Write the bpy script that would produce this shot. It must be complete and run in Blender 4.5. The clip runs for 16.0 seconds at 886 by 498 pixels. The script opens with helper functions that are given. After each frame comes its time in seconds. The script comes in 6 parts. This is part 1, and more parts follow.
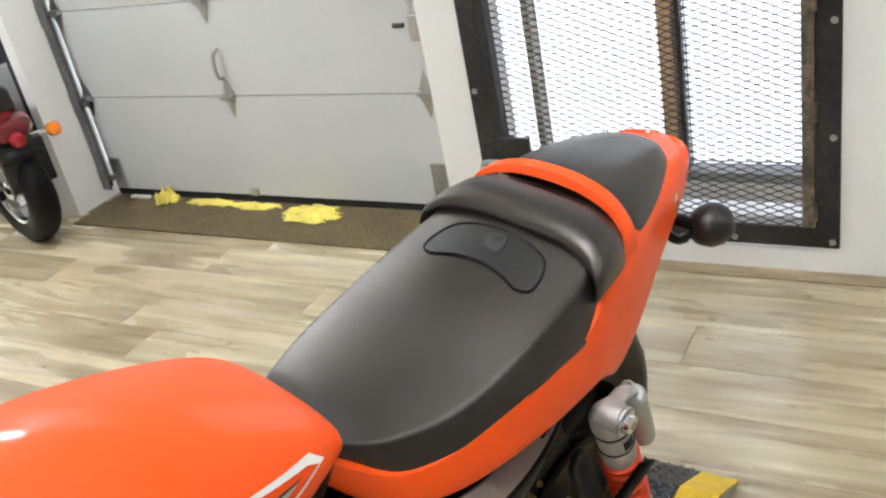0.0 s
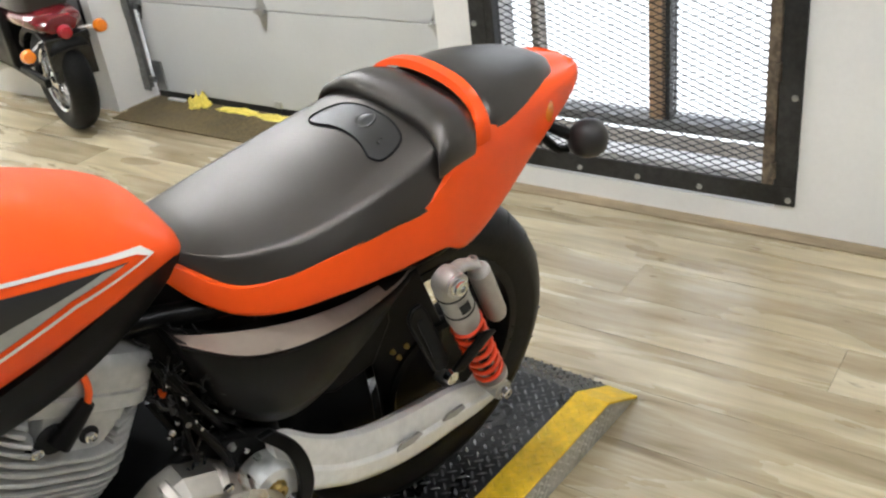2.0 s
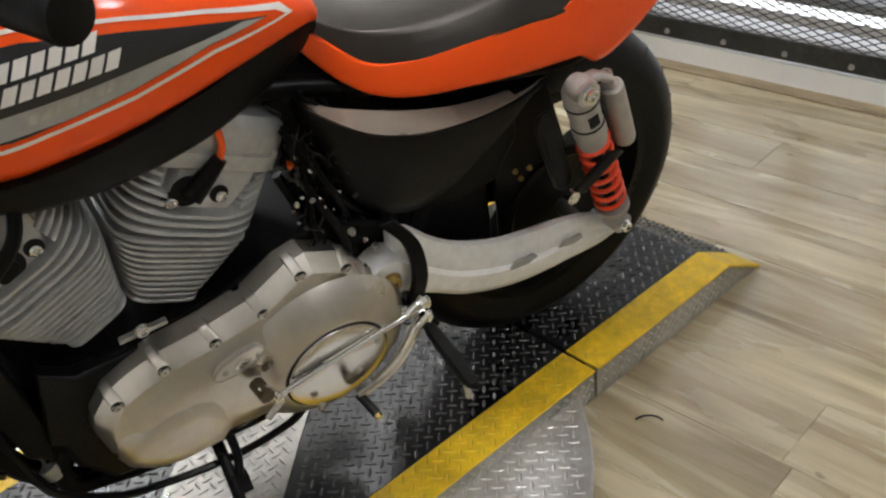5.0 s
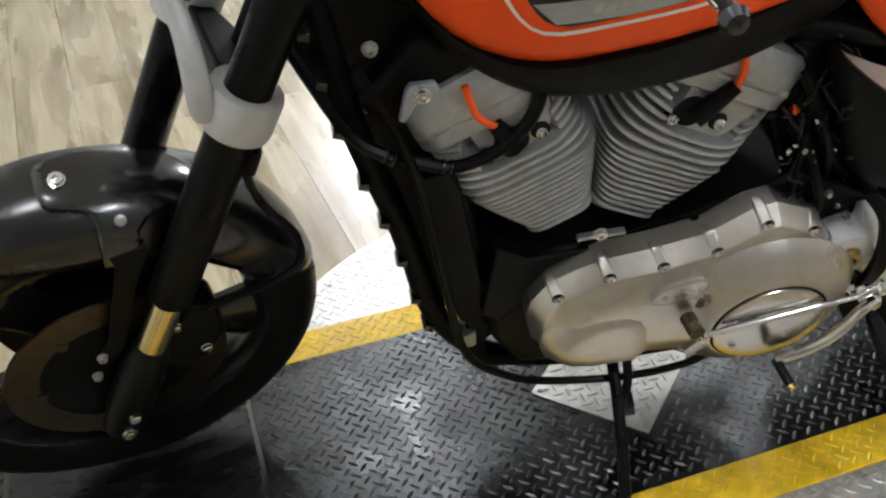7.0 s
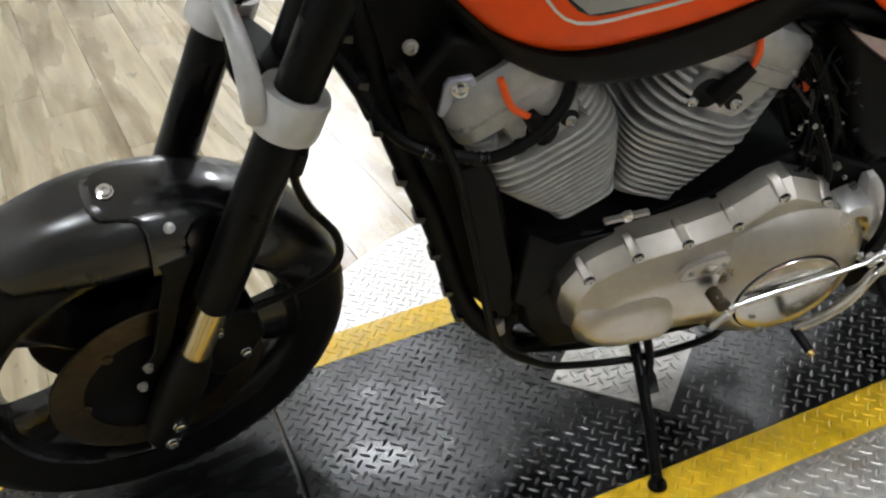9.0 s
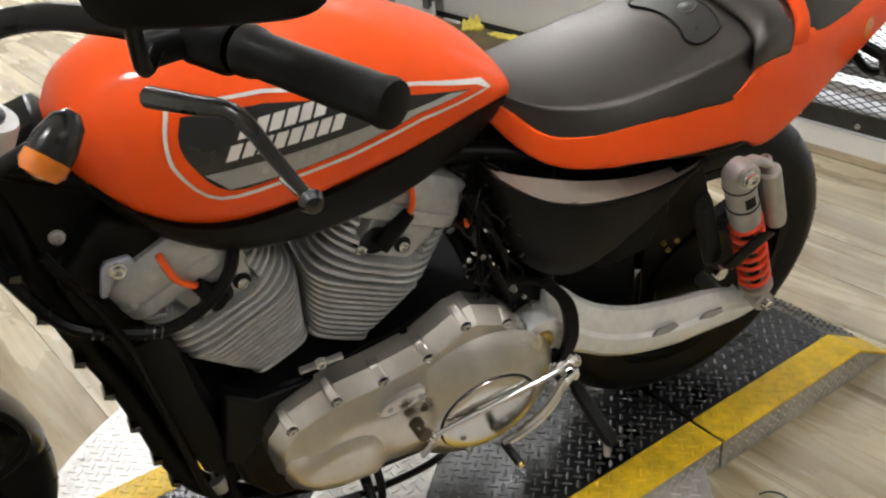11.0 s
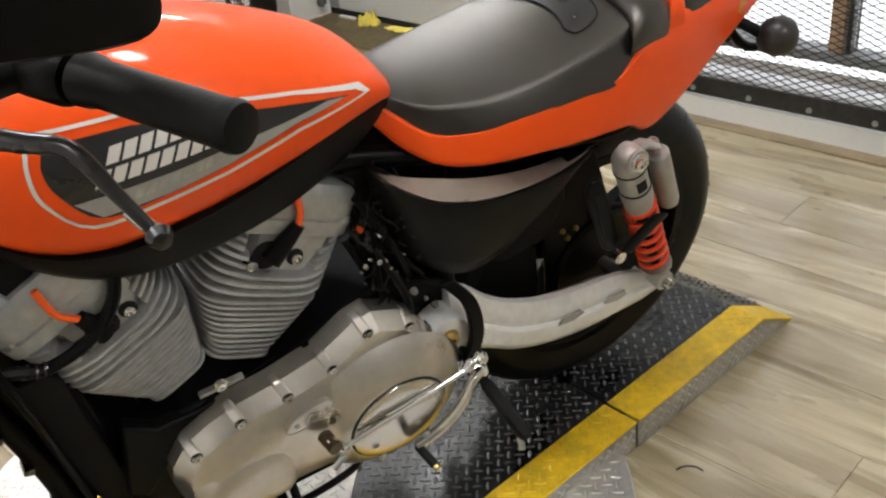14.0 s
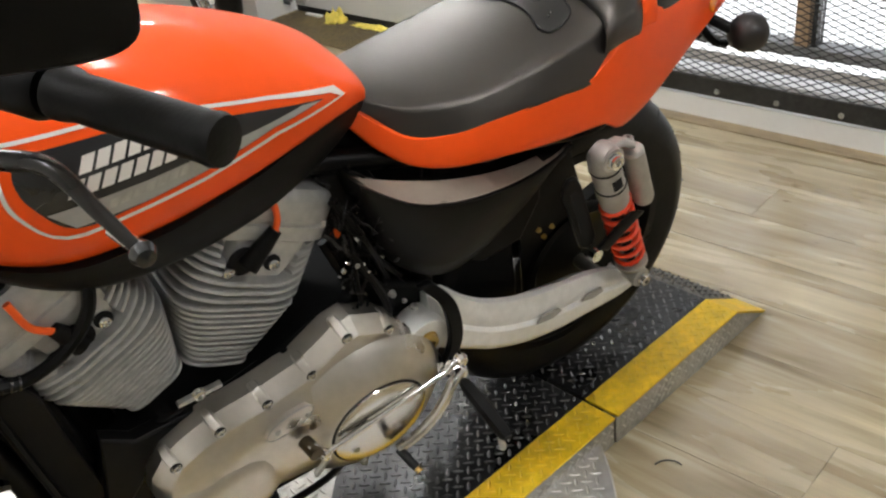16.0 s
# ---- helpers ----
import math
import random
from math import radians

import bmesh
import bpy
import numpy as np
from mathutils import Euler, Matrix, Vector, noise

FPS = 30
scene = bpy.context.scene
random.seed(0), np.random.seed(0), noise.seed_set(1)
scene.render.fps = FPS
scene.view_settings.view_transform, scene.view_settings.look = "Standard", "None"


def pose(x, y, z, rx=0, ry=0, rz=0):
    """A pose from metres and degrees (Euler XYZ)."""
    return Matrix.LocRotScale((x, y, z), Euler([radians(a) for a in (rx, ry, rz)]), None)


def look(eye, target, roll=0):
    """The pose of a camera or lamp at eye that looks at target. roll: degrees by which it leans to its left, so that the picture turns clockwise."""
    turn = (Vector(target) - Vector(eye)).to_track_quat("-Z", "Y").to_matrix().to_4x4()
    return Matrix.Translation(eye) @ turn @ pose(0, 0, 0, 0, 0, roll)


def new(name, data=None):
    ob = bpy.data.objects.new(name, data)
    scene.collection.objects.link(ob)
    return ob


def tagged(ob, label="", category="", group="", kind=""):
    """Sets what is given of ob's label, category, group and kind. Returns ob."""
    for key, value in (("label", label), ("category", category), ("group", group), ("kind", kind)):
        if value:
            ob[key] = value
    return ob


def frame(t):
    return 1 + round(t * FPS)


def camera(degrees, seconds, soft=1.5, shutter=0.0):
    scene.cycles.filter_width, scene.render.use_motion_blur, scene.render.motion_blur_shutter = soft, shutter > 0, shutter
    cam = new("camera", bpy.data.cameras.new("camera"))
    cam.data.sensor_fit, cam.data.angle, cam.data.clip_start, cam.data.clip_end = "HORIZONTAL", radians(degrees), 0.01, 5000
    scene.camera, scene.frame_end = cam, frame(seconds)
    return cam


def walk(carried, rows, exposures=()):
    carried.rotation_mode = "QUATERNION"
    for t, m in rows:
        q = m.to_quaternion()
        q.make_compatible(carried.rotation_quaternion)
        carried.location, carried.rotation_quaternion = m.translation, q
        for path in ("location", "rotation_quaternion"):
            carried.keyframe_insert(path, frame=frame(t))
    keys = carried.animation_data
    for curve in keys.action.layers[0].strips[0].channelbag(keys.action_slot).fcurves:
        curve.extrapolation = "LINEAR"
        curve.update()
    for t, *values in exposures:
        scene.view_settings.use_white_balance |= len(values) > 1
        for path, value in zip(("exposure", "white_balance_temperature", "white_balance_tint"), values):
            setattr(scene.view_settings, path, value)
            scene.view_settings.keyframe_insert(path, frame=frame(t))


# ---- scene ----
cam = camera(50.8, 16.0, soft=2.3)
PATH = [
    (0, (-0.203, -0.862, 1.447), (1.025, 0.429, 0.54), -11.8),
    (0.5, (-0.229, -0.976, 1.439), (1.058, 0.3, 0.592), -9.8),
    (1, (-0.265, -1.146, 1.464), (1.05, 0.117, 0.644), -6.3),
    (1.5, (-0.229, -1.203, 1.447), (0.974, 0.158, 0.609), -7.3),
    (2, (-0.169, -1.214, 1.393), (0.918, 0.157, 0.425), -7.5),
    (2.5, (-0.151, -1.224, 1.331), (0.862, 0.14, 0.274), -9.1),
    (3, (-0.159, -1.269, 1.298), (0.848, 0.098, 0.241), -10.0),
    (5.3, (-0.259, -1.253, 1.256), (0.492, 0.223, 0.135), -6.5),
    (5.5, (-0.28, -1.239, 1.26), (0.424, 0.244, 0.117), -6.0),
    (6, (-0.321, -1.222, 1.254), (0.266, 0.316, 0.12), -5.2),
    (6.5, (-0.376, -1.194, 1.251), (0.05, 0.385, 0.099), -4.4),
    (7, (-0.432, -1.179, 1.254), (-0.231, 0.436, 0.091), -3.6),
    (7.5, (-0.506, -1.165, 1.248), (-0.427, 0.433, 0.048), -3.6),
    (8, (-0.599, -1.162, 1.238), (-0.583, 0.458, 0.065), -5.5),
    (8.5, (-0.629, -1.168, 1.236), (-0.508, 0.447, 0.062), -7.3),
    (9, (-0.545, -1.207, 1.258), (-0.245, 0.407, 0.115), -5.1),
    (9.5, (-0.468, -1.229, 1.275), (-0.076, 0.381, 0.155), -4.5),
    (10, (-0.44, -1.239, 1.287), (0.026, 0.374, 0.2), -4.3),
    (10.2, (-0.422, -1.246, 1.297), (0.089, 0.382, 0.253), -4.5),
    (12.3, (-0.309, -1.283, 1.336), (0.544, 0.237, 0.357), -6.3),
    (12.5, (-0.313, -1.281, 1.337), (0.543, 0.234, 0.351), -6.2),
    (13, (-0.316, -1.278, 1.325), (0.531, 0.226, 0.314), -5.7),
    (13.5, (-0.313, -1.27, 1.328), (0.514, 0.234, 0.3), -6.6),
    (14, (-0.309, -1.266, 1.326), (0.517, 0.242, 0.304), -7.3),
    (14.5, (-0.315, -1.262, 1.32), (0.489, 0.253, 0.292), -7.2),
    (15, (-0.307, -1.258, 1.325), (0.525, 0.243, 0.298), -7.4),
    (15.5, (-0.307, -1.254, 1.321), (0.542, 0.243, 0.301), -7.0),
    (16, (-0.313, -1.251, 1.333), (0.563, 0.216, 0.295), -7.3),
]
walk(cam, [(t, look(eye, target, roll)) for t, eye, target, roll in PATH], ((0, 0.38, 6250, 9), (1.5, 0.42, 6250, 9), (3, 0.20, 6500, 10), (5.5, -0.05, 6500, 10), (8, 0.08, 6050, 8), (10, 0.0, 6500, 10), (12.5, 0.13, 6600, 10), (16, 0.13, 6600, 10)))

# ---- light ----
world = bpy.data.worlds.new("world")
scene.world = world
world.use_nodes = True
_n = world.node_tree.nodes
_sky = _n.new("ShaderNodeTexSky")
_sky.sky_type, _sky.sun_disc = "NISHITA", False
_sky.sun_elevation, _sky.sun_rotation = radians(35), radians(100)
_n["Background"].inputs[1].default_value = 0.12
world.node_tree.links.new(_sky.outputs[0], _n["Background"].inputs[0])
scene.view_settings.exposure = 0.0

ROOM = Matrix.Rotation(radians(13.5), 4, "Z")
PLAT = Matrix.Rotation(radians(9.5), 4, "Z")
TOP = 0.075
BIKE = Matrix.Translation((0, 0, TOP)) @ Matrix.Rotation(radians(10), 4, "X")


# ---- materials ----
def mat(name, colour, rough=0.5, metal=0.0, coat=0.0, grain=0.0, grain_scale=60.0, bump=0.0, bump_scale=200.0, wear=0.0, wear_scale=6.0, rough_var=0.12, spec=0.5, stretch=(1, 1, 1), coat_rough=0.06):
    """Principled surface with two scales of variation in colour, roughness and relief."""
    m = bpy.data.materials.new(name)
    m.use_nodes = True
    nt = m.node_tree
    nd, ln = nt.nodes, nt.links
    p = nd["Principled BSDF"]
    p.inputs["Metallic"].default_value = metal
    p.inputs["Coat Weight"].default_value = coat
    p.inputs["Coat Roughness"].default_value = coat_rough
    p.inputs["Specular IOR Level"].default_value = spec
    tc = nd.new("ShaderNodeTexCoord")
    mp = nd.new("ShaderNodeMapping")
    mp.inputs["Scale"].default_value = stretch
    ln.new(tc.outputs["Object"], mp.inputs[0])
    fine = nd.new("ShaderNodeTexNoise")
    fine.inputs["Scale"].default_value, fine.inputs["Detail"].default_value = grain_scale, 5
    broad = nd.new("ShaderNodeTexNoise")
    broad.inputs["Scale"].default_value, broad.inputs["Detail"].default_value = wear_scale, 6
    ln.new(mp.outputs[0], fine.inputs["Vector"])
    ln.new(mp.outputs[0], broad.inputs["Vector"])
    def mix(a, amount, node):
        r = nd.new("ShaderNodeMapRange")
        r.inputs[1].default_value, r.inputs[2].default_value = 0.3, 0.7
        r.inputs[3].default_value, r.inputs[4].default_value = 1 - amount, 1 + amount
        ln.new(node.outputs["Fac"], r.inputs[0])
        v = nd.new("ShaderNodeVectorMath")
        v.operation = "SCALE"
        if isinstance(a, tuple):
            v.inputs[0].default_value = a
        else:
            ln.new(a, v.inputs[0])
        ln.new(r.outputs[0], v.inputs["Scale"])
        return v.outputs[0]
    c = mix(tuple(colour), grain, fine)
    c = mix(c, wear, broad)
    ln.new(c, p.inputs["Base Color"])
    rr = nd.new("ShaderNodeMapRange")
    rr.inputs[1].default_value, rr.inputs[2].default_value = 0.3, 0.7
    rr.inputs[3].default_value, rr.inputs[4].default_value = max(0.02, rough - rough_var), min(1, rough + rough_var)
    ln.new(broad.outputs["Fac"], rr.inputs[0])
    ln.new(rr.outputs[0], p.inputs["Roughness"])
    if bump:
        bn = nd.new("ShaderNodeTexNoise")
        bn.inputs["Scale"].default_value, bn.inputs["Detail"].default_value = bump_scale, 3
        ln.new(mp.outputs[0], bn.inputs["Vector"])
        b = nd.new("ShaderNodeBump")
        b.inputs["Strength"].default_value, b.inputs["Distance"].default_value = bump, 0.002
        ln.new(bn.outputs["Fac"], b.inputs["Height"])
        ln.new(b.outputs[0], p.inputs["Normal"])
    return m


def glow(name, colour, strength):
    m = bpy.data.materials.new(name)
    m.use_nodes = True
    p = m.node_tree.nodes["Principled BSDF"]
    p.inputs["Base Color"].default_value = (*colour, 1)
    p.inputs["Emission Color"].default_value = (*colour, 1)
    p.inputs["Emission Strength"].default_value = strength
    return m


def plank_mat():
    m = bpy.data.materials.new("vinyl_plank")
    m.use_nodes = True
    nt = m.node_tree
    nd, ln = nt.nodes, nt.links
    p = nd["Principled BSDF"]
    tc, info = nd.new("ShaderNodeTexCoord"), nd.new("ShaderNodeObjectInfo")
    off = nd.new("ShaderNodeVectorMath")
    off.operation = "SCALE"
    off.inputs[0].default_value = (37.0, 91.0, 13.0)
    ln.new(info.outputs["Random"], off.inputs["Scale"])
    add = nd.new("ShaderNodeVectorMath")
    ln.new(tc.outputs["Object"], add.inputs[0])
    ln.new(off.outputs[0], add.inputs[1])
    def noise_at(scale, detail, dist=0.0):
        mp = nd.new("ShaderNodeMapping")
        mp.inputs["Scale"].default_value = scale
        ln.new(add.outputs[0], mp.inputs[0])
        t = nd.new("ShaderNodeTexNoise")
        t.inputs["Scale"].default_value, t.inputs["Detail"].default_value, t.inputs["Distortion"].default_value = 1, detail, dist
        ln.new(mp.outputs[0], t.inputs["Vector"])
        return t.outputs["Fac"]
    streak, fine, patch = noise_at((24, 2.0, 1), 7, 0.5), noise_at((130, 6, 1), 5), noise_at((7, 1.1, 1), 6, 0.8)
    def ramp(fac, stops):
        r = nd.new("ShaderNodeValToRGB")
        r.color_ramp.elements[0].position, r.color_ramp.elements[0].color = stops[0][0], (*stops[0][1], 1)
        r.color_ramp.elements[1].position, r.color_ramp.elements[1].color = stops[-1][0], (*stops[-1][1], 1)
        for pos, col in stops[1:-1]:
            r.color_ramp.elements.new(pos).color = (*col, 1)
        ln.new(fac, r.inputs[0])
        return r.outputs[0]
    base = ramp(streak, [(0.25, (0.268, 0.212, 0.125)), (0.42, (0.40, 0.338, 0.218)), (0.55, (0.49, 0.428, 0.298)), (0.75, (0.61, 0.555, 0.42))])
    tint = ramp(patch, [(0.3, (0.56, 0.49, 0.39)), (0.5, (0.96, 0.93, 0.87)), (0.7, (1.20, 1.19, 1.13))])
    grain = ramp(fine, [(0.35, (0.92, 0.91, 0.9)), (0.6, (1.03, 1.03, 1.03))])
    def mul(a, b):
        v = nd.new("ShaderNodeVectorMath")
        v.operation = "MULTIPLY"
        ln.new(a, v.inputs[0])
        ln.new(b, v.inputs[1])
        return v.outputs[0]
    knots = ramp(noise_at((30, 12, 1), 2), [(0.24, (0.50, 0.44, 0.36)), (0.30, (0.97, 0.97, 0.96)), (0.5, (1.0, 1.0, 1.0))])
    ln.new(mul(mul(mul(base, tint), grain), knots), p.inputs["Base Color"])
    p.inputs["Roughness"].default_value = 0.42
    rr = nd.new("ShaderNodeMapRange")
    rr.inputs[3].default_value, rr.inputs[4].default_value = 0.17, 0.37
    p.inputs["Specular IOR Level"].default_value = 1.0
    ln.new(patch, rr.inputs[0])
    ln.new(rr.outputs[0], p.inputs["Roughness"])
    b = nd.new("ShaderNodeBump")
    b.inputs["Strength"].default_value, b.inputs["Distance"].default_value = 0.15, 0.001
    ln.new(fine, b.inputs["Height"])
    ln.new(b.outputs[0], p.inputs["Normal"])
    return m


ORANGE = mat("orange_paint", (0.89, 0.083, 0.004), 0.5, spec=0.2, coat=0.35, coat_rough=0.09, grain=0.02, wear=0.03, rough_var=0.03)
BLACK = mat("satin_black", (0.0032, 0.0032, 0.0032), 0.36, spec=0.12, grain=0.2, wear=0.25, bump=0.08)
FENDER = mat("satin_black_fender", (0.0036, 0.0035, 0.0034), 0.24, spec=0.75, grain=0.12, wear=0.2, bump=0.05, bump_scale=900, rough_var=0.05)
GLOSS_BLACK = mat("gloss_black", (0.004, 0.004, 0.0042), 0.24, spec=0.5, coat=0.3, coat_rough=0.12, wear=0.2, rough_var=0.05)
MATTE_BLACK = mat("matte_black_plastic", (0.0058, 0.0054, 0.0050), 0.44, spec=0.12, grain=0.15, wear=0.2, bump=0.12, bump_scale=900)
RUBBER = mat("tyre_rubber", (0.0064, 0.0062, 0.0060), 0.44, spec=0.16, grain=0.3, wear=0.35, bump=0.2)
GRIP = mat("grip_rubber", (0.0045, 0.0041, 0.0038), 0.42, spec=0.14, grain=0.2, bump=0.12, bump_scale=300)
VINYL = mat("seat_vinyl", (0.0060, 0.0055, 0.0051), 0.33, spec=0.95, grain=0.2, wear=0.2, bump=0.16, bump_scale=620, wear_scale=9, rough_var=0.06)
# Specular tint carries the warm tone of the sheen on the seat.
VINYL.node_tree.nodes["Principled BSDF"].inputs["Specular Tint"].default_value = (1.0, 0.91, 0.83, 1)
VINYL_PANEL = mat("seat_inset_vinyl", (0.0095, 0.0095, 0.010), 0.32, spec=0.75, grain=0.15, wear=0.15, bump=0.1, bump_scale=600)
SILVER = mat("silver_powder_coat", (0.86, 0.86, 0.85), 0.36, metal=0.35, grain=0.06, wear=0.05, rough_var=0.04, bump=0.06, bump_scale=700)
FINS = mat("grey_cylinder_coat", (0.44, 0.44, 0.43), 0.44, metal=0.5, grain=0.12, wear=0.15, bump=0.15, bump_scale=500)
PRIMARY = mat("primary_silver", (0.60, 0.565, 0.515), 0.35, metal=1.0, grain=0.05, wear=0.10, bump=0.05, bump_scale=900)
POLISHED = mat("polished_alloy", (0.60, 0.575, 0.53), 0.20, metal=1.0, wear=0.08, rough_var=0.06)
MOUNT = mat("blue_grey_mount", (0.45, 0.47, 0.55), 0.42, metal=0.5, grain=0.1, wear=0.15)
CHROME = mat("chrome", (0.75, 0.75, 0.75), 0.08, metal=1.0, rough_var=0.04)
STEEL = mat("zinc_steel", (0.45, 0.45, 0.44), 0.35, metal=0.9, grain=0.1, wear=0.2)
BRONZE = mat("dark_bronze_rotor", (0.085, 0.066, 0.040), 0.40, metal=0.9, grain=0.2, wear=0.3)
STANCHION = mat("gold_stanchion", (0.62, 0.52, 0.30), 0.2, metal=1.0, wear=0.1)
CLAMP = mat("light_grey_clamp", (0.56, 0.56, 0.55), 0.42, metal=0.3, grain=0.06, wear=0.1)
SPRING = mat("orange_spring", (0.80, 0.06, 0.012), 0.35, coat=0.4, wear=0.12)
WIRE = mat("orange_wire", (0.90, 0.11, 0.008), 0.4, wear=0.08)
STRIPE = mat("white_decal", (0.74, 0.70, 0.66), 0.3, coat=0.5, wear=0.05)
DECAL_GREY = mat("grey_decal", (0.34, 0.33, 0.31), 0.35, coat=0.4, grain=0.06, wear=0.08)
DECAL_BLACK = mat("black_decal", (0.012, 0.012, 0.013), 0.3, coat=0.5, wear=0.1)
AMBER = mat("amber_lens", (0.85, 0.22, 0.01), 0.15, coat=0.6, wear=0.1)
RED_LENS = mat("red_lens", (0.35, 0.008, 0.02), 0.15, coat=0.7, wear=0.1)
DARK_LENS = mat("smoked_lens", (0.012, 0.009, 0.008), 0.38, coat=0.1, wear=0.2)
RED_PAINT = mat("dark_red_paint", (0.13, 0.004, 0.007), 0.2, coat=0.7, wear=0.1)
BRASS = mat("brass", (0.55, 0.40, 0.14), 0.35, metal=1.0, wear=0.2)

# Lugs lighter than the plate: their glints painted in along with wear.
LUG_GLINT = mat("worn_lug_glint_black", (0.085, 0.085, 0.085), 0.28, metal=0.6, spec=0.7, grain=0.5, wear=0.6, wear_scale=7, rough_var=0.14)
# Lit tone of the dark cover's top, its sheen held in the base colour.
COVER_SHEEN = mat("warm_cover_sheen", (0.27, 0.215, 0.175), 0.36, metal=0.2, grain=0.05, wear=0.1)
SCUFFED = mat("scuffed_gloss_black", (0.012, 0.012, 0.0125), 0.26, metal=0.1, grain=0.5, grain_scale=45, wear=0.35, wear_scale=16, bump=0.35, bump_scale=34, rough_var=0.10, stretch=(1, 2.5, 1))
PLATE_BLACK = mat("black_diamond_plate", (0.010, 0.010, 0.0105), 0.30, metal=0.0, spec=0.55, grain=0.35, wear=0.5, wear_scale=9, bump=0.15, rough_var=0.14)
PLATE_YELLOW = mat("yellow_safety_paint", (0.78, 0.50, 0.012), 0.42, grain=0.12, wear=0.18, wear_scale=18, bump=0.1)
PLATE_BARE = mat("bare_diamond_plate", (0.58, 0.565, 0.54), 0.42, metal=0.85, grain=0.12, wear=0.2, bump=0.08)
HATCH = mat("dull_aluminium_plate", (0.44, 0.425, 0.395), 0.48, metal=0.8, grain=0.15, wear=0.25, wear_scale=14, bump=0.08)
SHOCK = mat("tan_grey_shock_coat", (0.38, 0.362, 0.33), 0.40, metal=0.4, grain=0.08, wear=0.12)
BRACE = mat("shiny_black_bracket", (0.004, 0.004, 0.0045), 0.16, spec=0.7, coat=0.4, wear=0.15, rough_var=0.05)
LEVER = mat("satin_grey_brown_lever", (0.012, 0.010, 0.008), 0.34, metal=0.2, grain=0.1, wear=0.15)
PLANK = plank_mat()
JOINT = mat("plank_joint", (0.20, 0.165, 0.12), 0.7, grain=0.2)
EDGE_STRIP = mat("brown_edge_strip", (0.30, 0.23, 0.14), 0.5, grain=0.25, wear=0.35, wear_scale=9, stretch=(1, 0.2, 1))
WALL = mat("white_wall_paint", (0.80, 0.79, 0.765), 0.6, grain=0.015, wear=0.04, wear_scale=2.5, bump=0.08, bump_scale=160)
GREY_WALL = mat("grey_wall_paint", (0.30, 0.30, 0.295), 0.6, grain=0.03, wear=0.06, bump=0.08)
TRIM = mat("white_trim", (0.78, 0.77, 0.75), 0.45, grain=0.02, wear=0.05)
DOOR_WHITE = mat("white_steel_door", (0.55, 0.555, 0.545), 0.42, grain=0.012, wear=0.03, wear_scale=3, bump=0.12, bump_scale=350)
IRON = mat("black_steel", (0.03, 0.029, 0.028), 0.45, metal=0.4, grain=0.3, wear=0.4, bump=0.12)
RUST = mat("rusty_edge_steel", (0.13, 0.10, 0.07), 0.6, metal=0.3, grain=0.45, wear=0.5, wear_scale=14, bump=0.3)
MAT_BROWN = mat("dirt_brown_mat", (0.110, 0.080, 0.034), 0.85, grain=0.35, grain_scale=90, wear=0.3, wear_scale=5, bump=0.5, bump_scale=400)
CLOTH = mat("yellow_cloth", (0.80, 0.66, 0.13), 0.85, grain=0.1, wear=0.18, bump=0.5, bump_scale=500)
SEAL = mat("black_door_seal", (0.012, 0.012, 0.012), 0.7, grain=0.2)
TIMBER = mat("bare_timber", (0.58, 0.38, 0.22), 0.7, grain=0.2, grain_scale=40, wear=0.2, stretch=(6, 6, 0.5))
PALE_TIMBER = mat("weathered_pale_timber", (0.52, 0.47, 0.40), 0.7, grain=0.2, grain_scale=40, wear=0.2, stretch=(6, 6, 0.5))
GALV = mat("dull_galvanised_steel", (0.20, 0.20, 0.195), 0.42, metal=0.8, grain=0.2, wear=0.3)
CEIL = mat("ceiling_paint", (0.72, 0.71, 0.69), 0.7, grain=0.02, wear=0.05)


# ---- mesh helpers ----
def finish(name, bm, material, parent=None, label="", smooth=True, bevel=0.0, subsurf=0, m=None, angle=38):
    bmesh.ops.recalc_face_normals(bm, faces=bm.faces)
    me = bpy.data.meshes.new(name)
    if m is not None:
        bm.transform(m)
    bm.to_mesh(me)
    bm.free()
    me.materials.append(material)
    ob = new(name, me)
    if smooth:
        me.shade_smooth()
        me.set_sharp_from_angle(angle=radians(angle))
    if bevel:
        b = ob.modifiers.new("bevel", "BEVEL")
        b.width, b.segments, b.limit_method, b.angle_limit = bevel, 2, "ANGLE", radians(40)
    if subsurf:
        s = ob.modifiers.new("subsurf", "SUBSURF")
        s.levels = s.render_levels = subsurf
    if parent is not None:
        ob.parent = parent
    if label:
        tagged(ob, label)
    return ob


def part(name, bm, material, parent, label="", **kw):
    return finish(name, bm, material, parent, label, **kw)


def thing(name, m, label, category, group="", kind=""):
    ob = new(name)
    ob.empty_display_size = 0.1
    ob.matrix_world = m
    return tagged(ob, label, category, group, kind)


def box(x0, x1, y0, y1, z0, z1, bm=None):
    bm = bm or bmesh.new()
    v = [bm.verts.new(c) for c in ((x0, y0, z0), (x1, y0, z0), (x1, y1, z0), (x0, y1, z0), (x0, y0, z1), (x1, y0, z1), (x1, y1, z1), (x0, y1, z1))]
    for q in ((3, 2, 1, 0), (4, 5, 6, 7), (0, 1, 5, 4), (1, 2, 6, 5), (2, 3, 7, 6), (3, 0, 4, 7)):
        bm.faces.new([v[i] for i in q])
    return bm


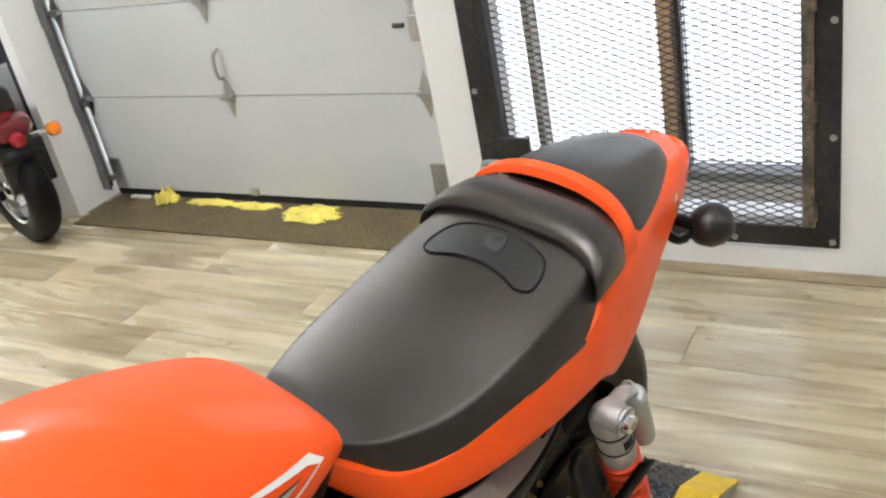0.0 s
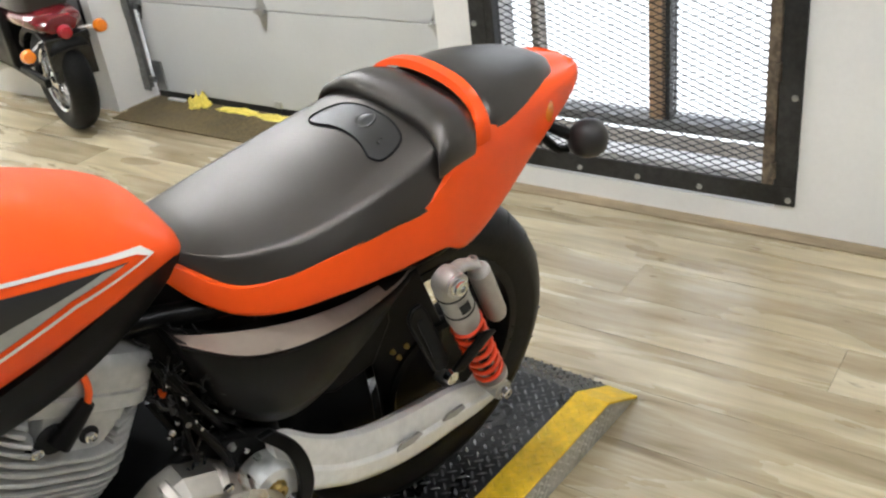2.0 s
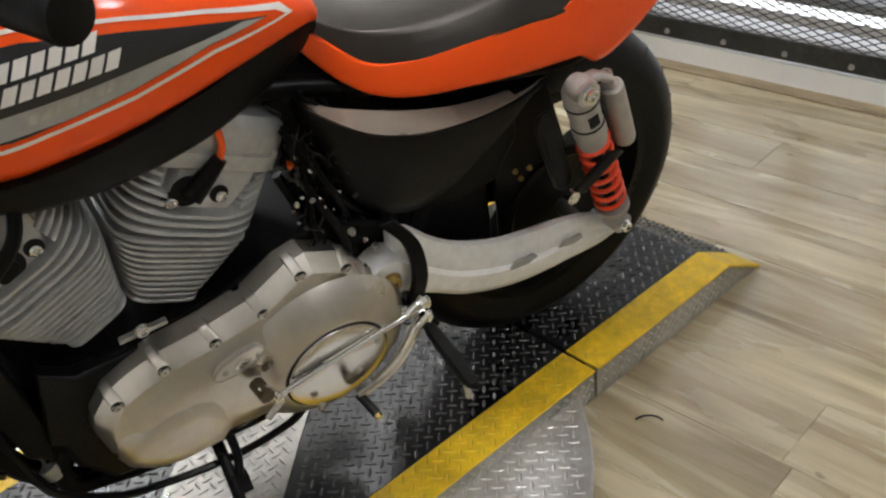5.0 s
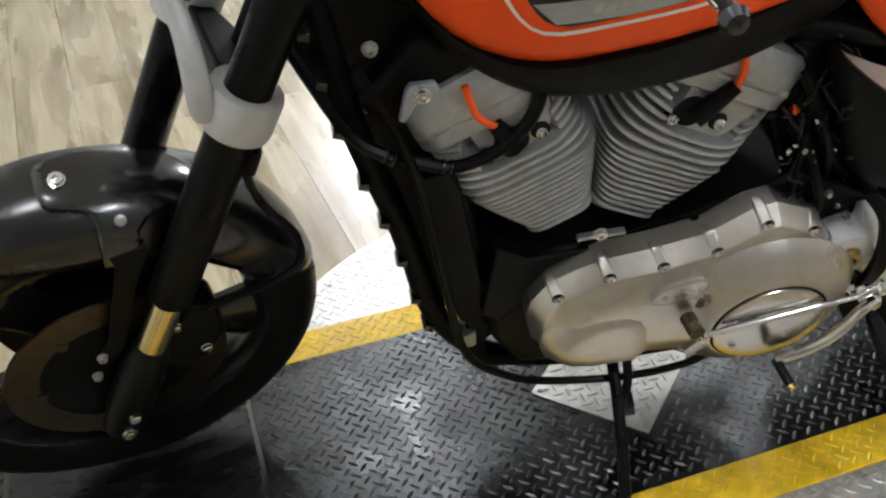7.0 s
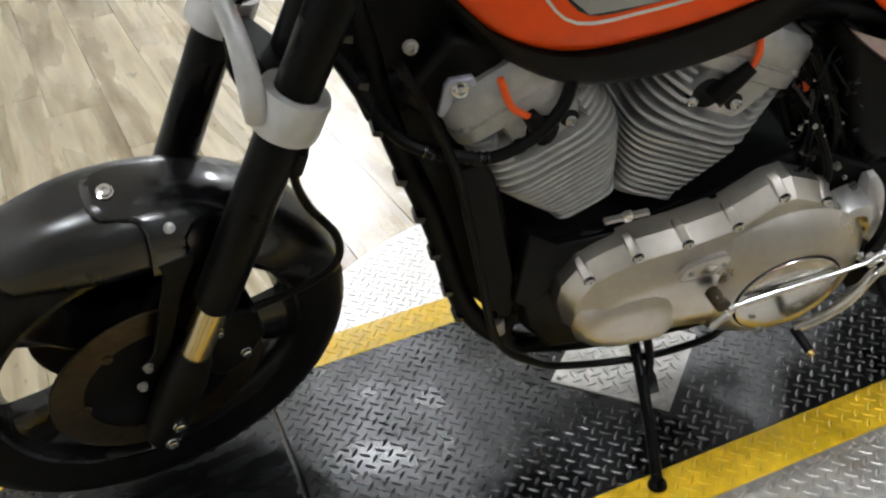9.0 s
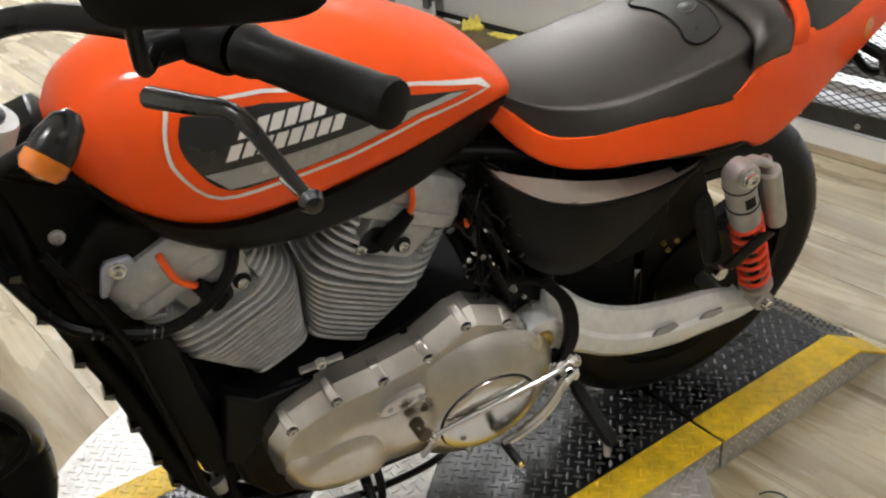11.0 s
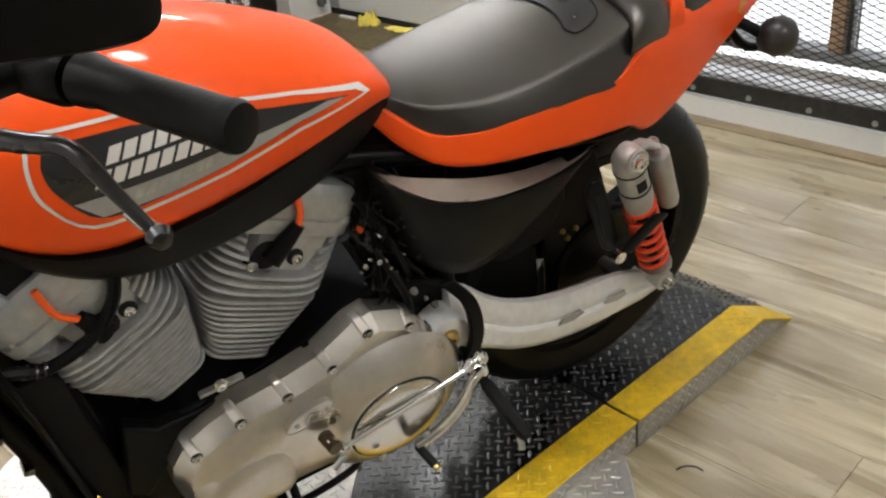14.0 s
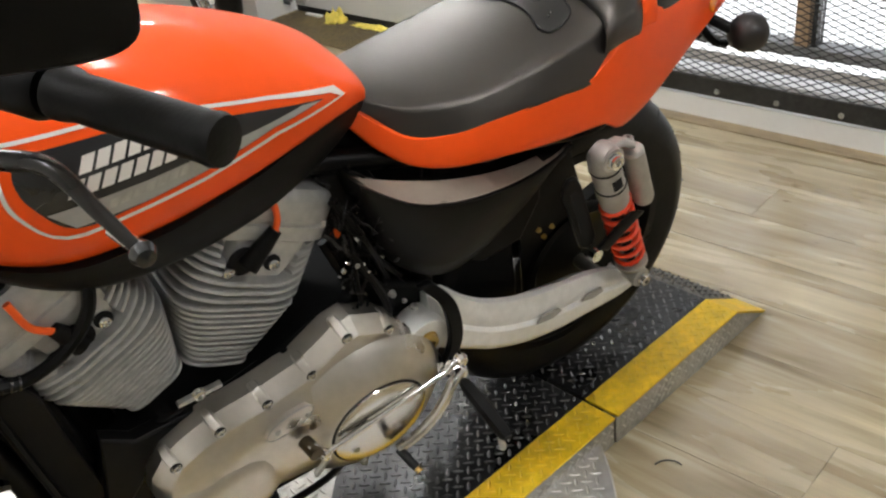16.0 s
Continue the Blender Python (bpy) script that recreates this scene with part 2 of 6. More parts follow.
def rings(rs, closed=True, cap=True, bm=None):
    """Skin a list of rings that all have the same count."""
    bm = bm or bmesh.new()
    vs = [[bm.verts.new(p) for p in r] for r in rs]
    n = len(vs[0])
    for a, b in zip(vs, vs[1:]):
        for i in range(n if closed else n - 1):
            j = (i + 1) % n
            bm.faces.new((a[i], a[j], b[j], b[i]))
    if cap and closed:
        bm.faces.new(vs[0])
        bm.faces.new(list(reversed(vs[-1])))
    return bm


def smooth_line(pts, per=6):
    """Catmull-Rom through the points."""
    p = [Vector(q) for q in pts]
    if len(p) < 3:
        return p
    p = [p[0] * 2 - p[1]] + p + [p[-1] * 2 - p[-2]]
    out = []
    for a, b, c, d in zip(p, p[1:], p[2:], p[3:]):
        for k in range(per):
            t = k / per
            out.append(0.5 * (2 * b + (c - a) * t + (2 * a - 5 * b + 4 * c - d) * t * t + (3 * b - a - 3 * c + d) * t ** 3))
    out.append(p[-2].copy())
    return out


def tube(pts, r, n=10, per=6, bm=None, radii=None):
    line = smooth_line(pts, per)
    up = Vector((0, 0, 1))
    rs, side = [], None
    for i, q in enumerate(line):
        t = (line[min(i + 1, len(line) - 1)] - line[max(i - 1, 0)]).normalized()
        if side is None:
            side = t.cross(up if abs(t.z) < 0.95 else Vector((1, 0, 0))).normalized()
        side = (side - t * side.dot(t)).normalized()
        o = t.cross(side)
        rad = r if radii is None else radii[0] + (radii[1] - radii[0]) * i / (len(line) - 1)
        rs.append([q + (side * math.cos(a) + o * math.sin(a)) * rad for a in (2 * math.pi * k / n for k in range(n))])
    return rings(rs, bm=bm)


def rod(a, b, r, n=16, bm=None, r2=None):
    a, b = Vector(a), Vector(b)
    t = (b - a).normalized()
    s = t.cross(Vector((0, 0, 1)) if abs(t.z) < 0.9 else Vector((1, 0, 0))).normalized()
    o = t.cross(s)
    ang = [2 * math.pi * k / n for k in range(n)]
    return rings([[q + (s * math.cos(w) + o * math.sin(w)) * rad for w in ang] for q, rad in ((a, r), (b, r if r2 is None else r2))], bm=bm)


def lathe(profile, centre, axis, n=32, bm=None, closed=False):
    """Turn (radius, height) pairs round an axis through centre."""
    c, t = Vector(centre), Vector(axis).normalized()
    s = t.cross(Vector((0, 0, 1)) if abs(t.z) < 0.9 else Vector((1, 0, 0))).normalized()
    o = t.cross(s)
    bm = bm or bmesh.new()
    vs = []
    for r, h in profile:
        vs.append([bm.verts.new(c + t * h + (s * math.cos(w) + o * math.sin(w)) * max(r, 1e-4)) for w in (2 * math.pi * k / n for k in range(n))])
    pairs = list(zip(vs, vs[1:])) + ([(vs[-1], vs[0])] if closed else [])
    for a, b in pairs:
        for i in range(n):
            j = (i + 1) % n
            bm.faces.new((a[i], a[j], b[j], b[i]))
    if not closed:
        bm.faces.new(vs[0])
        bm.faces.new(list(reversed(vs[-1])))
    return bm


def slab(outline, y0, y1, bm=None):
    """A plate with an outline in x and z, from y0 to y1."""
    return rings([[(x, y, z) for x, z in outline] for y in (y0, y1)], bm=bm)


def dome(outline, y0, y1, inset, bm=None, steps=4):
    """Like slab, its outer face at y1 rounded over towards the middle."""
    cx = sum(p[0] for p in outline) / len(outline)
    cz = sum(p[1] for p in outline) / len(outline)
    rs = [[(x, y0, z) for x, z in outline]]
    for k in range(steps + 1):
        a = math.pi / 2 * k / steps
        y = y0 + (y1 - y0) * (0.35 + 0.65 * math.sin(a))
        f = inset * (1 - math.cos(a))
        rs.append([(x + (cx - x) * f, y, z + (cz - z) * f) for x, z in outline])
    return rings(rs, bm=bm)


def bolt(centre, axis, r, h, bm=None, hexed=True):
    c, t = Vector(centre), Vector(axis).normalized()
    bm = lathe([(r * 1.25, 0), (r * 1.25, h * 0.25), (r, h * 0.3), (r, h * 0.9), (r * 0.8, h), (r * 0.45, h), (r * 0.4, h * 0.5)], c, t, n=10, bm=bm)
    return bm


def curve_at(xs, ys, x):
    """Smooth interpolation of a table."""
    i = max(0, min(len(xs) - 2, next((k for k in range(len(xs) - 1) if x <= xs[k + 1]), len(xs) - 2)))
    t = (x - xs[i]) / (xs[i + 1] - xs[i])
    def slope(k):
        a, b = max(0, k - 1), min(len(xs) - 1, k + 1)
        return (ys[b] - ys[a]) / (xs[b] - xs[a])
    h = xs[i + 1] - xs[i]
    m0, m1 = slope(i) * h, slope(i + 1) * h
    return (2 * t ** 3 - 3 * t * t + 1) * ys[i] + (t ** 3 - 2 * t * t + t) * m0 + (-2 * t ** 3 + 3 * t * t) * ys[i + 1] + (t ** 3 - t * t) * m1


# ---- room ----
def room_box(name, u0, u1, v0, v1, z0, z1, material, kind="structure", label="", category="", bevel=0.0, parent=None, m=ROOM):
    ob = finish(name, box(u0, u1, v0, v1, z0, z1), material, parent, smooth=False, bevel=bevel)
    if parent is None:
        ob.matrix_world = m
    return tagged(ob, label, category, kind=kind if parent is None else "")


WU, DU = 2.02, 2.245            # faces of the wall and of the overhead door
CEILING = 2.75
BACK_U, NEAR_V, FAR_V = -2.4, -3.2, 7.2

floor = finish("floor", box(BACK_U - 0.4, DU + 0.35, NEAR_V - 0.2, FAR_V + 0.2, -0.12, -0.004), JOINT, smooth=False)
floor.matrix_world = ROOM
tagged(floor, "grey-beige wood-look plank floor, lightly scuffed", "floor", kind="structure")

# wall with the overhead door and the mesh gate
gate_v0, gate_v1, gate_top = -0.44, 0.545, 2.13
door_v0, door_v1, door_top = 0.70, 2.60, 2.15
room_box("wall_east", WU, WU + 0.24, NEAR_V, gate_v0, 0, CEILING, WALL, label="white painted wall beside the mesh gate", category="wall")
room_box("wall_east_pier", WU, WU + 0.24, gate_v1, door_v0, 0, CEILING, WALL, label="narrow white pier between gate and overhead door", category="wall")
room_box("wall_east_far", WU, WU + 0.24, door_v1, 2.655, 0, CEILING, WALL, label="white painted pier beside the overhead door", category="wall")
room_box("wall_east_end", WU, WU + 0.24, 3.75, FAR_V, 0, CEILING, WALL, label="white painted wall end", category="wall")
room_box("wall_east_lintel", WU, WU + 0.24, gate_v0, gate_v1, gate_top, CEILING, WALL, label="white wall above the gate", category="wall")
room_box("wall_east_header", WU, WU + 0.24, door_v0, door_v1, door_top, CEILING, WALL, label="white wall above the overhead door", category="wall")
room_box("wall_east_far_lintel", WU, WU + 0.24, 2.655, 3.75, 2.1, CEILING, WALL, label="white wall above the far window", category="wall")
room_box("wall_east_sill", WU, WU + 0.24, gate_v0, gate_v1, 0, 0.075, WALL, label="white wall strip below the gate", category="wall")
room_box("wall_east_far_sill", WU, WU + 0.24, 2.655, 3.75, 0, 0.35, WALL, label="white wall below the far window", category="wall")
# Unseen end wall, set far off so that it bounces little light.
room_box("wall_north", BACK_U - 0.2, DU + 0.05, FAR_V, FAR_V + 0.15, 0, CEILING, WALL, label="unseen white end wall, added far off", category="wall")
# Unseen wall that closes the room; its grey keeps the fill low.
room_box("wall_south", BACK_U - 0.2, DU + 0.05, NEAR_V - 0.15, NEAR_V, 0, CEILING, GREY_WALL, label="unseen grey wall added behind the viewer", category="wall")
WEST = Matrix.Translation((-1.735, 1.305, 0)) @ Matrix.Rotation(radians(0.8), 4, "Z")
room_box("wall_west", -0.15, 0, -5.2, 0.29, 0, CEILING, WALL, label="white painted wall by the front wheel", category="wall", m=WEST)
room_box("wall_west_grey", -0.15, -0.035, 0.29, 5.9, 0, CEILING, GREY_WALL, label="grey painted wall beyond the white one", category="wall", m=WEST)
room_box("trim", WU - 0.055, WU - 0.0005, NEAR_V, 0.66, 0.0002, 0.005, EDGE_STRIP, label="narrow brown edge strip of flooring along the wall", category="trim")
room_box("baseboard", -0.034, -0.02, 0.292, 5.9, 0, 0.022, TRIM, label="white baseboard on the grey wall", category="baseboard", m=WEST)
ceiling = room_box("ceiling", BACK_U - 0.2, WU + 0.25, NEAR_V - 0.15, FAR_V + 0.15, CEILING, CEILING + 0.1, CEIL, label="off-white painted ceiling", category="ceiling")


def unseen_ceiling_light(u, v, half=0.62):
    ob = thing("unseen_ceiling_light", ROOM @ Matrix.Translation((u, v, CEILING)), "unseen white tube light fixture on the ceiling, lit", "light", "ceiling lights")
    part("housing", box(-0.09, 0.09, -half, half, -0.06, 0), TRIM, ob, smooth=False, bevel=0.004)
    part("diffuser", box(-0.08, 0.08, 0.02 - half, half - 0.02, -0.085, -0.062), LAMP, ob, "glowing white diffuser", smooth=False, bevel=0.01)
    return ob


LAMP = glow("lit_diffuser", (0.96, 0.98, 1.0), 82.0)
# All out of view; (0.45, -2.55) and (1.75, 1.75) are added fill.
for u, v, half in ((0.38, 2.60, 0.38), (0.31, -0.46, 0.22), (0.45, -2.55, 0.30), (-1.15, -0.35, 0.17), (1.75, 1.75, 0.22), (1.15, 5.5, 0.90)):
    unseen_ceiling_light(u, v, half)

# ---- overhead door ----
def overhead_door():
    ob = thing("overhead_door", ROOM, "white sectional steel garage door, closed, with zinc hinges", "garage door", kind="structure")
    seams = [0.03, 0.464, 0.840, 1.225, 1.615, 2.15]
    for a, b in zip(seams, seams[1:]):
        part("panel", box(DU, DU + 0.045, door_v0 + 0.02, door_v1 - 0.02, a + 0.0015, b - 0.0015), DOOR_WHITE, ob, smooth=False, bevel=0.003)
    part("door_seal", box(DU + 0.005, DU + 0.04, door_v0 + 0.02, door_v1 - 0.02, 0.0, 0.029), SEAL, ob, "black rubber bottom seal", smooth=False)

    def hinge(v, z):
        bm = bmesh.new()
        kite = [(0, -0.085), (0.028, -0.012), (0.028, 0.012), (0, 0.085), (-0.028, 0.012), (-0.028, -0.012)]
        rings([[(u, v + a, z + b) for a, b in kite] for u in (DU - 0.0005, DU - 0.004)], bm=bm)
        h = part("hinge", bm, STEEL, ob, "zinc hinge plate", smooth=False)
        part("hinge_pin", rod((DU - 0.014, v - 0.03, z), (DU - 0.014, v + 0.03, z), 0.009, 10), STEEL, h)
        part("hinge_bracket", box(DU - 0.024, DU - 0.005, v - 0.02, v + 0.02, z - 0.012, z + 0.012), STEEL, h, smooth=False, bevel=0.003)
    for z in seams[1:4]:
        for v in (door_v0 + 0.155, 1.75, door_v1 - 0.045):
            hinge(v, z)
    # pull handle over the middle hinge
    part("pull_handle", tube([(DU - 0.002, 1.742, 0.655), (DU - 0.03, 1.742, 0.64), (DU - 0.035, 1.748, 0.60), (DU - 0.03, 1.75, 0.555), (DU - 0.003, 1.752, 0.535)], 0.0075, 10), STEEL, ob, "zinc pull handle")
    lock = part("slide_lock", box(DU - 0.03, DU - 0.0005, 0.795, 0.86, 0.655, 0.75), STEEL, ob, "zinc slide lock", smooth=False, bevel=0.004)
    part("lock_knob", rod((DU - 0.03, 0.875, 0.715), (DU - 0.03, 0.915, 0.715), 0.009, 12), IRON, lock)
    part("corner_bracket", box(DU - 0.006, DU - 0.0005, 0.822, 0.90, 0.04, 0.20), STEEL, ob, smooth=False, bevel=0.001)
    part("corner_bracket", box(DU - 0.006, DU - 0.0005, 2.50, 2.57, 0.04, 0.18), STEEL, ob, smooth=False, bevel=0.001)
    part("bottom_clip", box(DU - 0.008, DU - 0.0005, 1.745, 1.79, 0.032, 0.065), STEEL, ob, smooth=False, bevel=0.002)
    # the track on the left jamb
    tr = part("track", box(DU - 0.055, DU - 0.012, door_v1 - 0.016, door_v1 - 0.003, 0.05, 2.1), GALV, ob, "galvanised vertical door track", smooth=False, bevel=0.002)
    part("track_lip", box(DU - 0.058, DU - 0.052, door_v1 - 0.045, door_v1 - 0.003, 0.05, 2.1), GALV, tr, smooth=False)
    for z in (0.1, 0.45, 0.84, 1.23):
        part("track_roller", rod((DU - 0.035, door_v1 - 0.07, z), (DU - 0.035, door_v1 - 0.02, z), 0.014, 12), GALV, tr)
        part("track_bracket", box(DU - 0.06, DU - 0.01, door_v1 - 0.005, door_v1, z - 0.05, z + 0.05), GALV, tr, smooth=False)
    return ob


overhead_door()
room_box("door_mat", 1.945, DU - 0.005, 0.74, 2.56, -0.004, 0.006, MAT_BROWN, kind="", label="brown dusty rubber mat along the garage door", category="mat")


def rag(u, v, w, d, h, seed, label):
    rnd = random.Random(seed)
    bm = bmesh.new()
    n = 14
    vs = []
    for i in range(n + 1):
        row = []
        for j in range(n + 1):
            x, y = i / n - 0.5, j / n - 0.5
            q = Vector((x * 4 + seed, y * 4, seed * 1.7))
            e = 1 + 0.35 * noise.noise(q * 0.9)
            z = 0.008 + h * max(0.0, 0.45 + noise.noise(q * 1.6) * 0.9 - 1.1 * (x * x + y * y) * 2)
            row.append(bm.verts.new((x * d * e, y * w * e + 0.02 * noise.noise(q * 2), z)))
        vs.append(row)
    for i in range(n):
        for j in range(n):
            if (abs(i - n / 2 + 0.5) + abs(j - n / 2 + 0.5)) / n < 0.62 + 0.1 * rnd.random():
                bm.faces.new((vs[i][j], vs[i + 1][j], vs[i + 1][j + 1], vs[i][j + 1]))
    for x in [x for x in bm.verts if not x.link_faces]:
        bm.verts.remove(x)
    ob = finish("rag", bm, CLOTH)
    ob.matrix_world = ROOM @ Matrix.Translation((u, v, 0.0))
    s = ob.modifiers.new("thickness", "SOLIDIFY")
    s.thickness = 0.003
    return tagged(ob, label, "cloth", "yellow rags along the door")


rag(DU - 0.09, 1.42, 0.30, 0.13, 0.035, 3, "crumpled yellow cleaning cloth on the brown mat")
rag(DU - 0.05, 1.72, 0.28, 0.06, 0.018, 5, "flat yellow cloth along the door seal")
rag(DU - 0.045, 1.98, 0.26, 0.06, 0.018, 8, "flat yellow cloth along the door seal")
rag(DU - 0.05, 2.24, 0.13, 0.10, 0.08, 11, "bunched yellow cloth standing on the mat")
room_box("light_strip", DU - 0.04, DU - 0.02, 2.36, 2.47, 0.006, 0.014, TRIM, kind="", label="small white strip lying by the door", category="strip")


# ---- mesh gate ----
def mesh_gate():
    ob = thing("mesh_gate", ROOM, "black steel security gate with expanded metal mesh, shut", "gate", kind="structure")
    u0, u1 = WU - 0.012, WU - 0.0005
    v0, v1, z0, z1 = -0.500, 0.556, 0.088, 2.17
    w = 0.062
    part("frame_rail", box(u0, u1, v0, v1, z0, z0 + w), IRON, ob, smooth=False, bevel=0.002)
    part("frame_rail", box(u0, u1, v0, v1, z1 - w, z1), IRON, ob, smooth=False, bevel=0.002)
    part("frame_stile", box(u0, u1, v0, v0 + w, z0 + w, z1 - w), IRON, ob, smooth=False, bevel=0.002)
    part("frame_stile", box(u0, u1, v1 - w, v1, z0 + w, z1 - w), IRON, ob, smooth=False, bevel=0.002)
    # rusty tube of the leaf
    part("leaf_stile", box(u0 - 0.004, u1 + 0.03, v0 + w + 0.002, v0 + w + 0.034, z0 + w, z1 - w), RUST, ob, "rust-stained tube", smooth=False, bevel=0.003)
    part("leaf_stile", box(u0 - 0.004, u1 + 0.03, v1 - w - 0.03, v1 - w - 0.002, z0 + w, z1 - w), IRON, ob, smooth=False, bevel=0.003)
    for k in range(7):
        z = 0.2 + k * 0.29
        part("hinge_knuckle", rod((u0 - 0.006, v0 + w + 0.002, z - 0.025), (u0 - 0.006, v0 + w + 0.002, z + 0.025), 0.009, 10), RUST, ob)
    head = bmesh.new()
    bolt((0, 0, 0), (-1, 0, 0), 0.0075, 0.007, head)
    proto = None
    spots = [(v0 + 0.018, z0 + 0.02 + k * 0.31) for k in range(7)] + [(v1 - 0.018, z0 + 0.16 + k * 0.31) for k in range(7)] + [(v0 + 0.28 + k * 0.20, z0 + 0.02) for k in range(4)]
    for v, z in spots:
        if proto is None:
            proto = part("bolt_head", head, STEEL, ob)
            proto.location = (u0, v, z)
        else:
            o = new("bolt_head", proto.data)
            o.parent, o.location = ob, (u0, v, z)
    # latch box by the pier
    part("latch_plate", box(u0 - 0.02, u0 - 0.001, v1 - 0.175, v1 - 0.060, 0.905, 1.04), IRON, ob, smooth=False, bevel=0.003)
    part("slide_bolt", rod((u0 - 0.03, v1 - 0.11, 0.95), (u0 - 0.03, v1 + 0.02, 0.95), 0.008, 10), STEEL, ob)
    part("latch_plate", box(u0 - 0.02, u0 - 0.001, v1 - 0.18, v1 - 0.072, 0.28, 0.41), IRON, ob, smooth=False, bevel=0.003)
    part("slide_bolt", tube([(u0 - 0.03, v1 - 0.12, 0.335), (u0 - 0.03, v1 - 0.03, 0.335), (u0 - 0.035, v1 - 0.015, 0.31)], 0.008, 8), STEEL, ob)
    # expanded metal
    bm = bmesh.new()
    dv, dz, t = 0.0508, 0.0103, 0.0027
    a0, a1, b0, b1 = v0 + w - 0.004, v1 - w + 0.004, z0 + w - 0.004, 1.45
    um = WU + 0.006

    def strand(p, q):
        (va, za), (vb, zb) = p, q
        dx, dy = vb - va, zb - za
        L = math.hypot(dx, dy)
        nx, ny = -dy / L * t / 2, dx / L * t / 2
        vs = [bm.verts.new((uu, vv, zz)) for uu in (um, um + 0.0025) for vv, zz in ((va + nx, za + ny), (vb + nx, zb + ny), (vb - nx, zb - ny), (va - nx, za - ny))]
        for f in ((0, 1, 2, 3), (7, 6, 5, 4), (0, 4, 5, 1), (2, 6, 7, 3)):
            bm.faces.new([vs[i] for i in f])
    rows, cols = int((b1 - b0) / dz), int((a1 - a0) / dv)
    for r in range(rows):
        for c in range(cols + 1):
            v, z = a0 + c * dv + (dv / 2 if r % 2 else 0), b0 + r * dz
            for s in (-1, 1):
                v2 = v + s * dv / 2
                if a0 <= v2 <= a1 and v <= a1:
                    strand((v, z), (v2, z + dz))
    me = bpy.data.meshes.new("mesh_screen")
    bm.to_mesh(me)
    bm.free()
    me.materials.append(IRON)
    o = new("mesh_screen", me)
    o.parent = ob
    tagged(o, "black expanded metal mesh", kind="stuff")
    return ob


mesh_gate()

# what stands behind the mesh: door frame, glass, snow-bright yard
room_box("door_frame_post", WU + 0.16, WU + 0.23, -0.028, 0.014, 0.2, 2.13, TIMBER, label="bare timber post of the storm door", category="post")
room_box("door_frame_stile", WU + 0.165, WU + 0.225, -0.052, -0.038, 0.2, 2.13, IRON, label="dark metal door stile", category="post")
room_box("door_frame_jamb", WU + 0.16, WU + 0.22, 0.406, 0.428, 0.2, 2.13, PALE_TIMBER, label="bare timber door jamb behind the mesh", category="post")
room_box("threshold", WU + 0.15, WU + 0.24, gate_v0, gate_v1, 0.200, 0.232, GREY_WALL, label="grey metal rail behind the gate", category="rail")
room_box("threshold_base", WU + 0.15, WU + 0.24, gate_v0, gate_v1, 0.075, 0.095, TRIM, label="grey sill behind the gate", category="threshold")
for n, (a, b) in enumerate(((-0.44, -0.054), (0.016, 0.404), (0.430, 0.545))):
    pane = room_box("window_pane", WU + 0.19, WU + 0.196, a, b, 0.246, 2.12, TRIM, label="clear glass pane behind the mesh", category="window")
    gl = bpy.data.materials.get("clear_glass")
    if gl is None:
        gl = bpy.data.materials.new("clear_glass")
        gl.use_nodes = True
        q = gl.node_tree.nodes["Principled BSDF"]
        q.inputs["Transmission Weight"].default_value, q.inputs["Roughness"].default_value, q.inputs["IOR"].default_value = 1.0, 0.02, 1.05
    pane.data.materials.clear()
    pane.data.materials.append(gl)
    pane.visible_shadow = False
yard = room_box("backdrop", WU + 3.0, WU + 3.02, -4, 7, -1.2, 5, glow("bright_yard", (0.95, 0.97, 1.0), 1.7), label="overexposed snowy yard outside", category="backdrop")
# window beside the far motorcycle
room_box("window_far_frame", WU + 0.02, WU + 0.09, 2.655, 2.71, 0.35, 2.1, IRON, label="dark steel window frame", category="window frame")
room_box("window_far_rail", WU + 0.02, WU + 0.09, 2.71, 3.75, 0.35, 0.68, GREY_WALL, label="dark steel lower window rail", category="window frame")
room_box("window_far_mullion", WU + 0.02, WU + 0.09, 2.80, 2.84, 0.68, 2.1, IRON, label="dark mullion in the far window", category="window frame")


# ---- turntable and ramp platform ----


def tread(u0, u1, v0, v1, z, material, parent, d=0.0195, tilt=0.0, name="tread_pattern", keep=None):
    """Raised lozenges of a chequer plate, each pointing at the flank of the next, in one mesh."""
    verts, faces = [], []
    L, W2, H = 0.0118, 0.0031, 0.0019
    r2 = math.sqrt(0.5)
    span = int((u1 - u0 + v1 - v0) / d) + 2
    P = [(L, 0, 0), (0.35 * L, W2, 0), (-0.35 * L, W2, 0), (-L, 0, 0), (-0.35 * L, -W2, 0), (0.35 * L, -W2, 0), (0.6 * L, 0, H), (-0.6 * L, 0, H)]
    for i in range(-span, span):
        for j in range(-span, span):
            u, v = u0 + (i - j) * d * r2, v0 + (i + j) * d * r2
            if not (u0 + 0.004 < u < u1 - 0.004 and v0 + 0.004 < v < v1 - 0.004) or (keep and not keep(u, v)):
                continue
            c, s = (r2, r2) if (i + j) % 2 else (r2, -r2)
            n = len(verts)
            verts += [(u + x * c - y * s, v + x * s + y * c, z + h + tilt * (u - u0)) for x, y, h in P]
            faces += [[n + k for k in f] for f in ((0, 1, 6), (1, 2, 7, 6), (2, 3, 7), (3, 4, 7), (4, 5, 6, 7), (5, 0, 6))]
    me = bpy.data.meshes.new(name)
    me.from_pydata(verts, [], faces)
    me.materials.append(material)
    o = new(name, me)
    o.parent = parent
    tagged(o, kind="stuff")
    return o


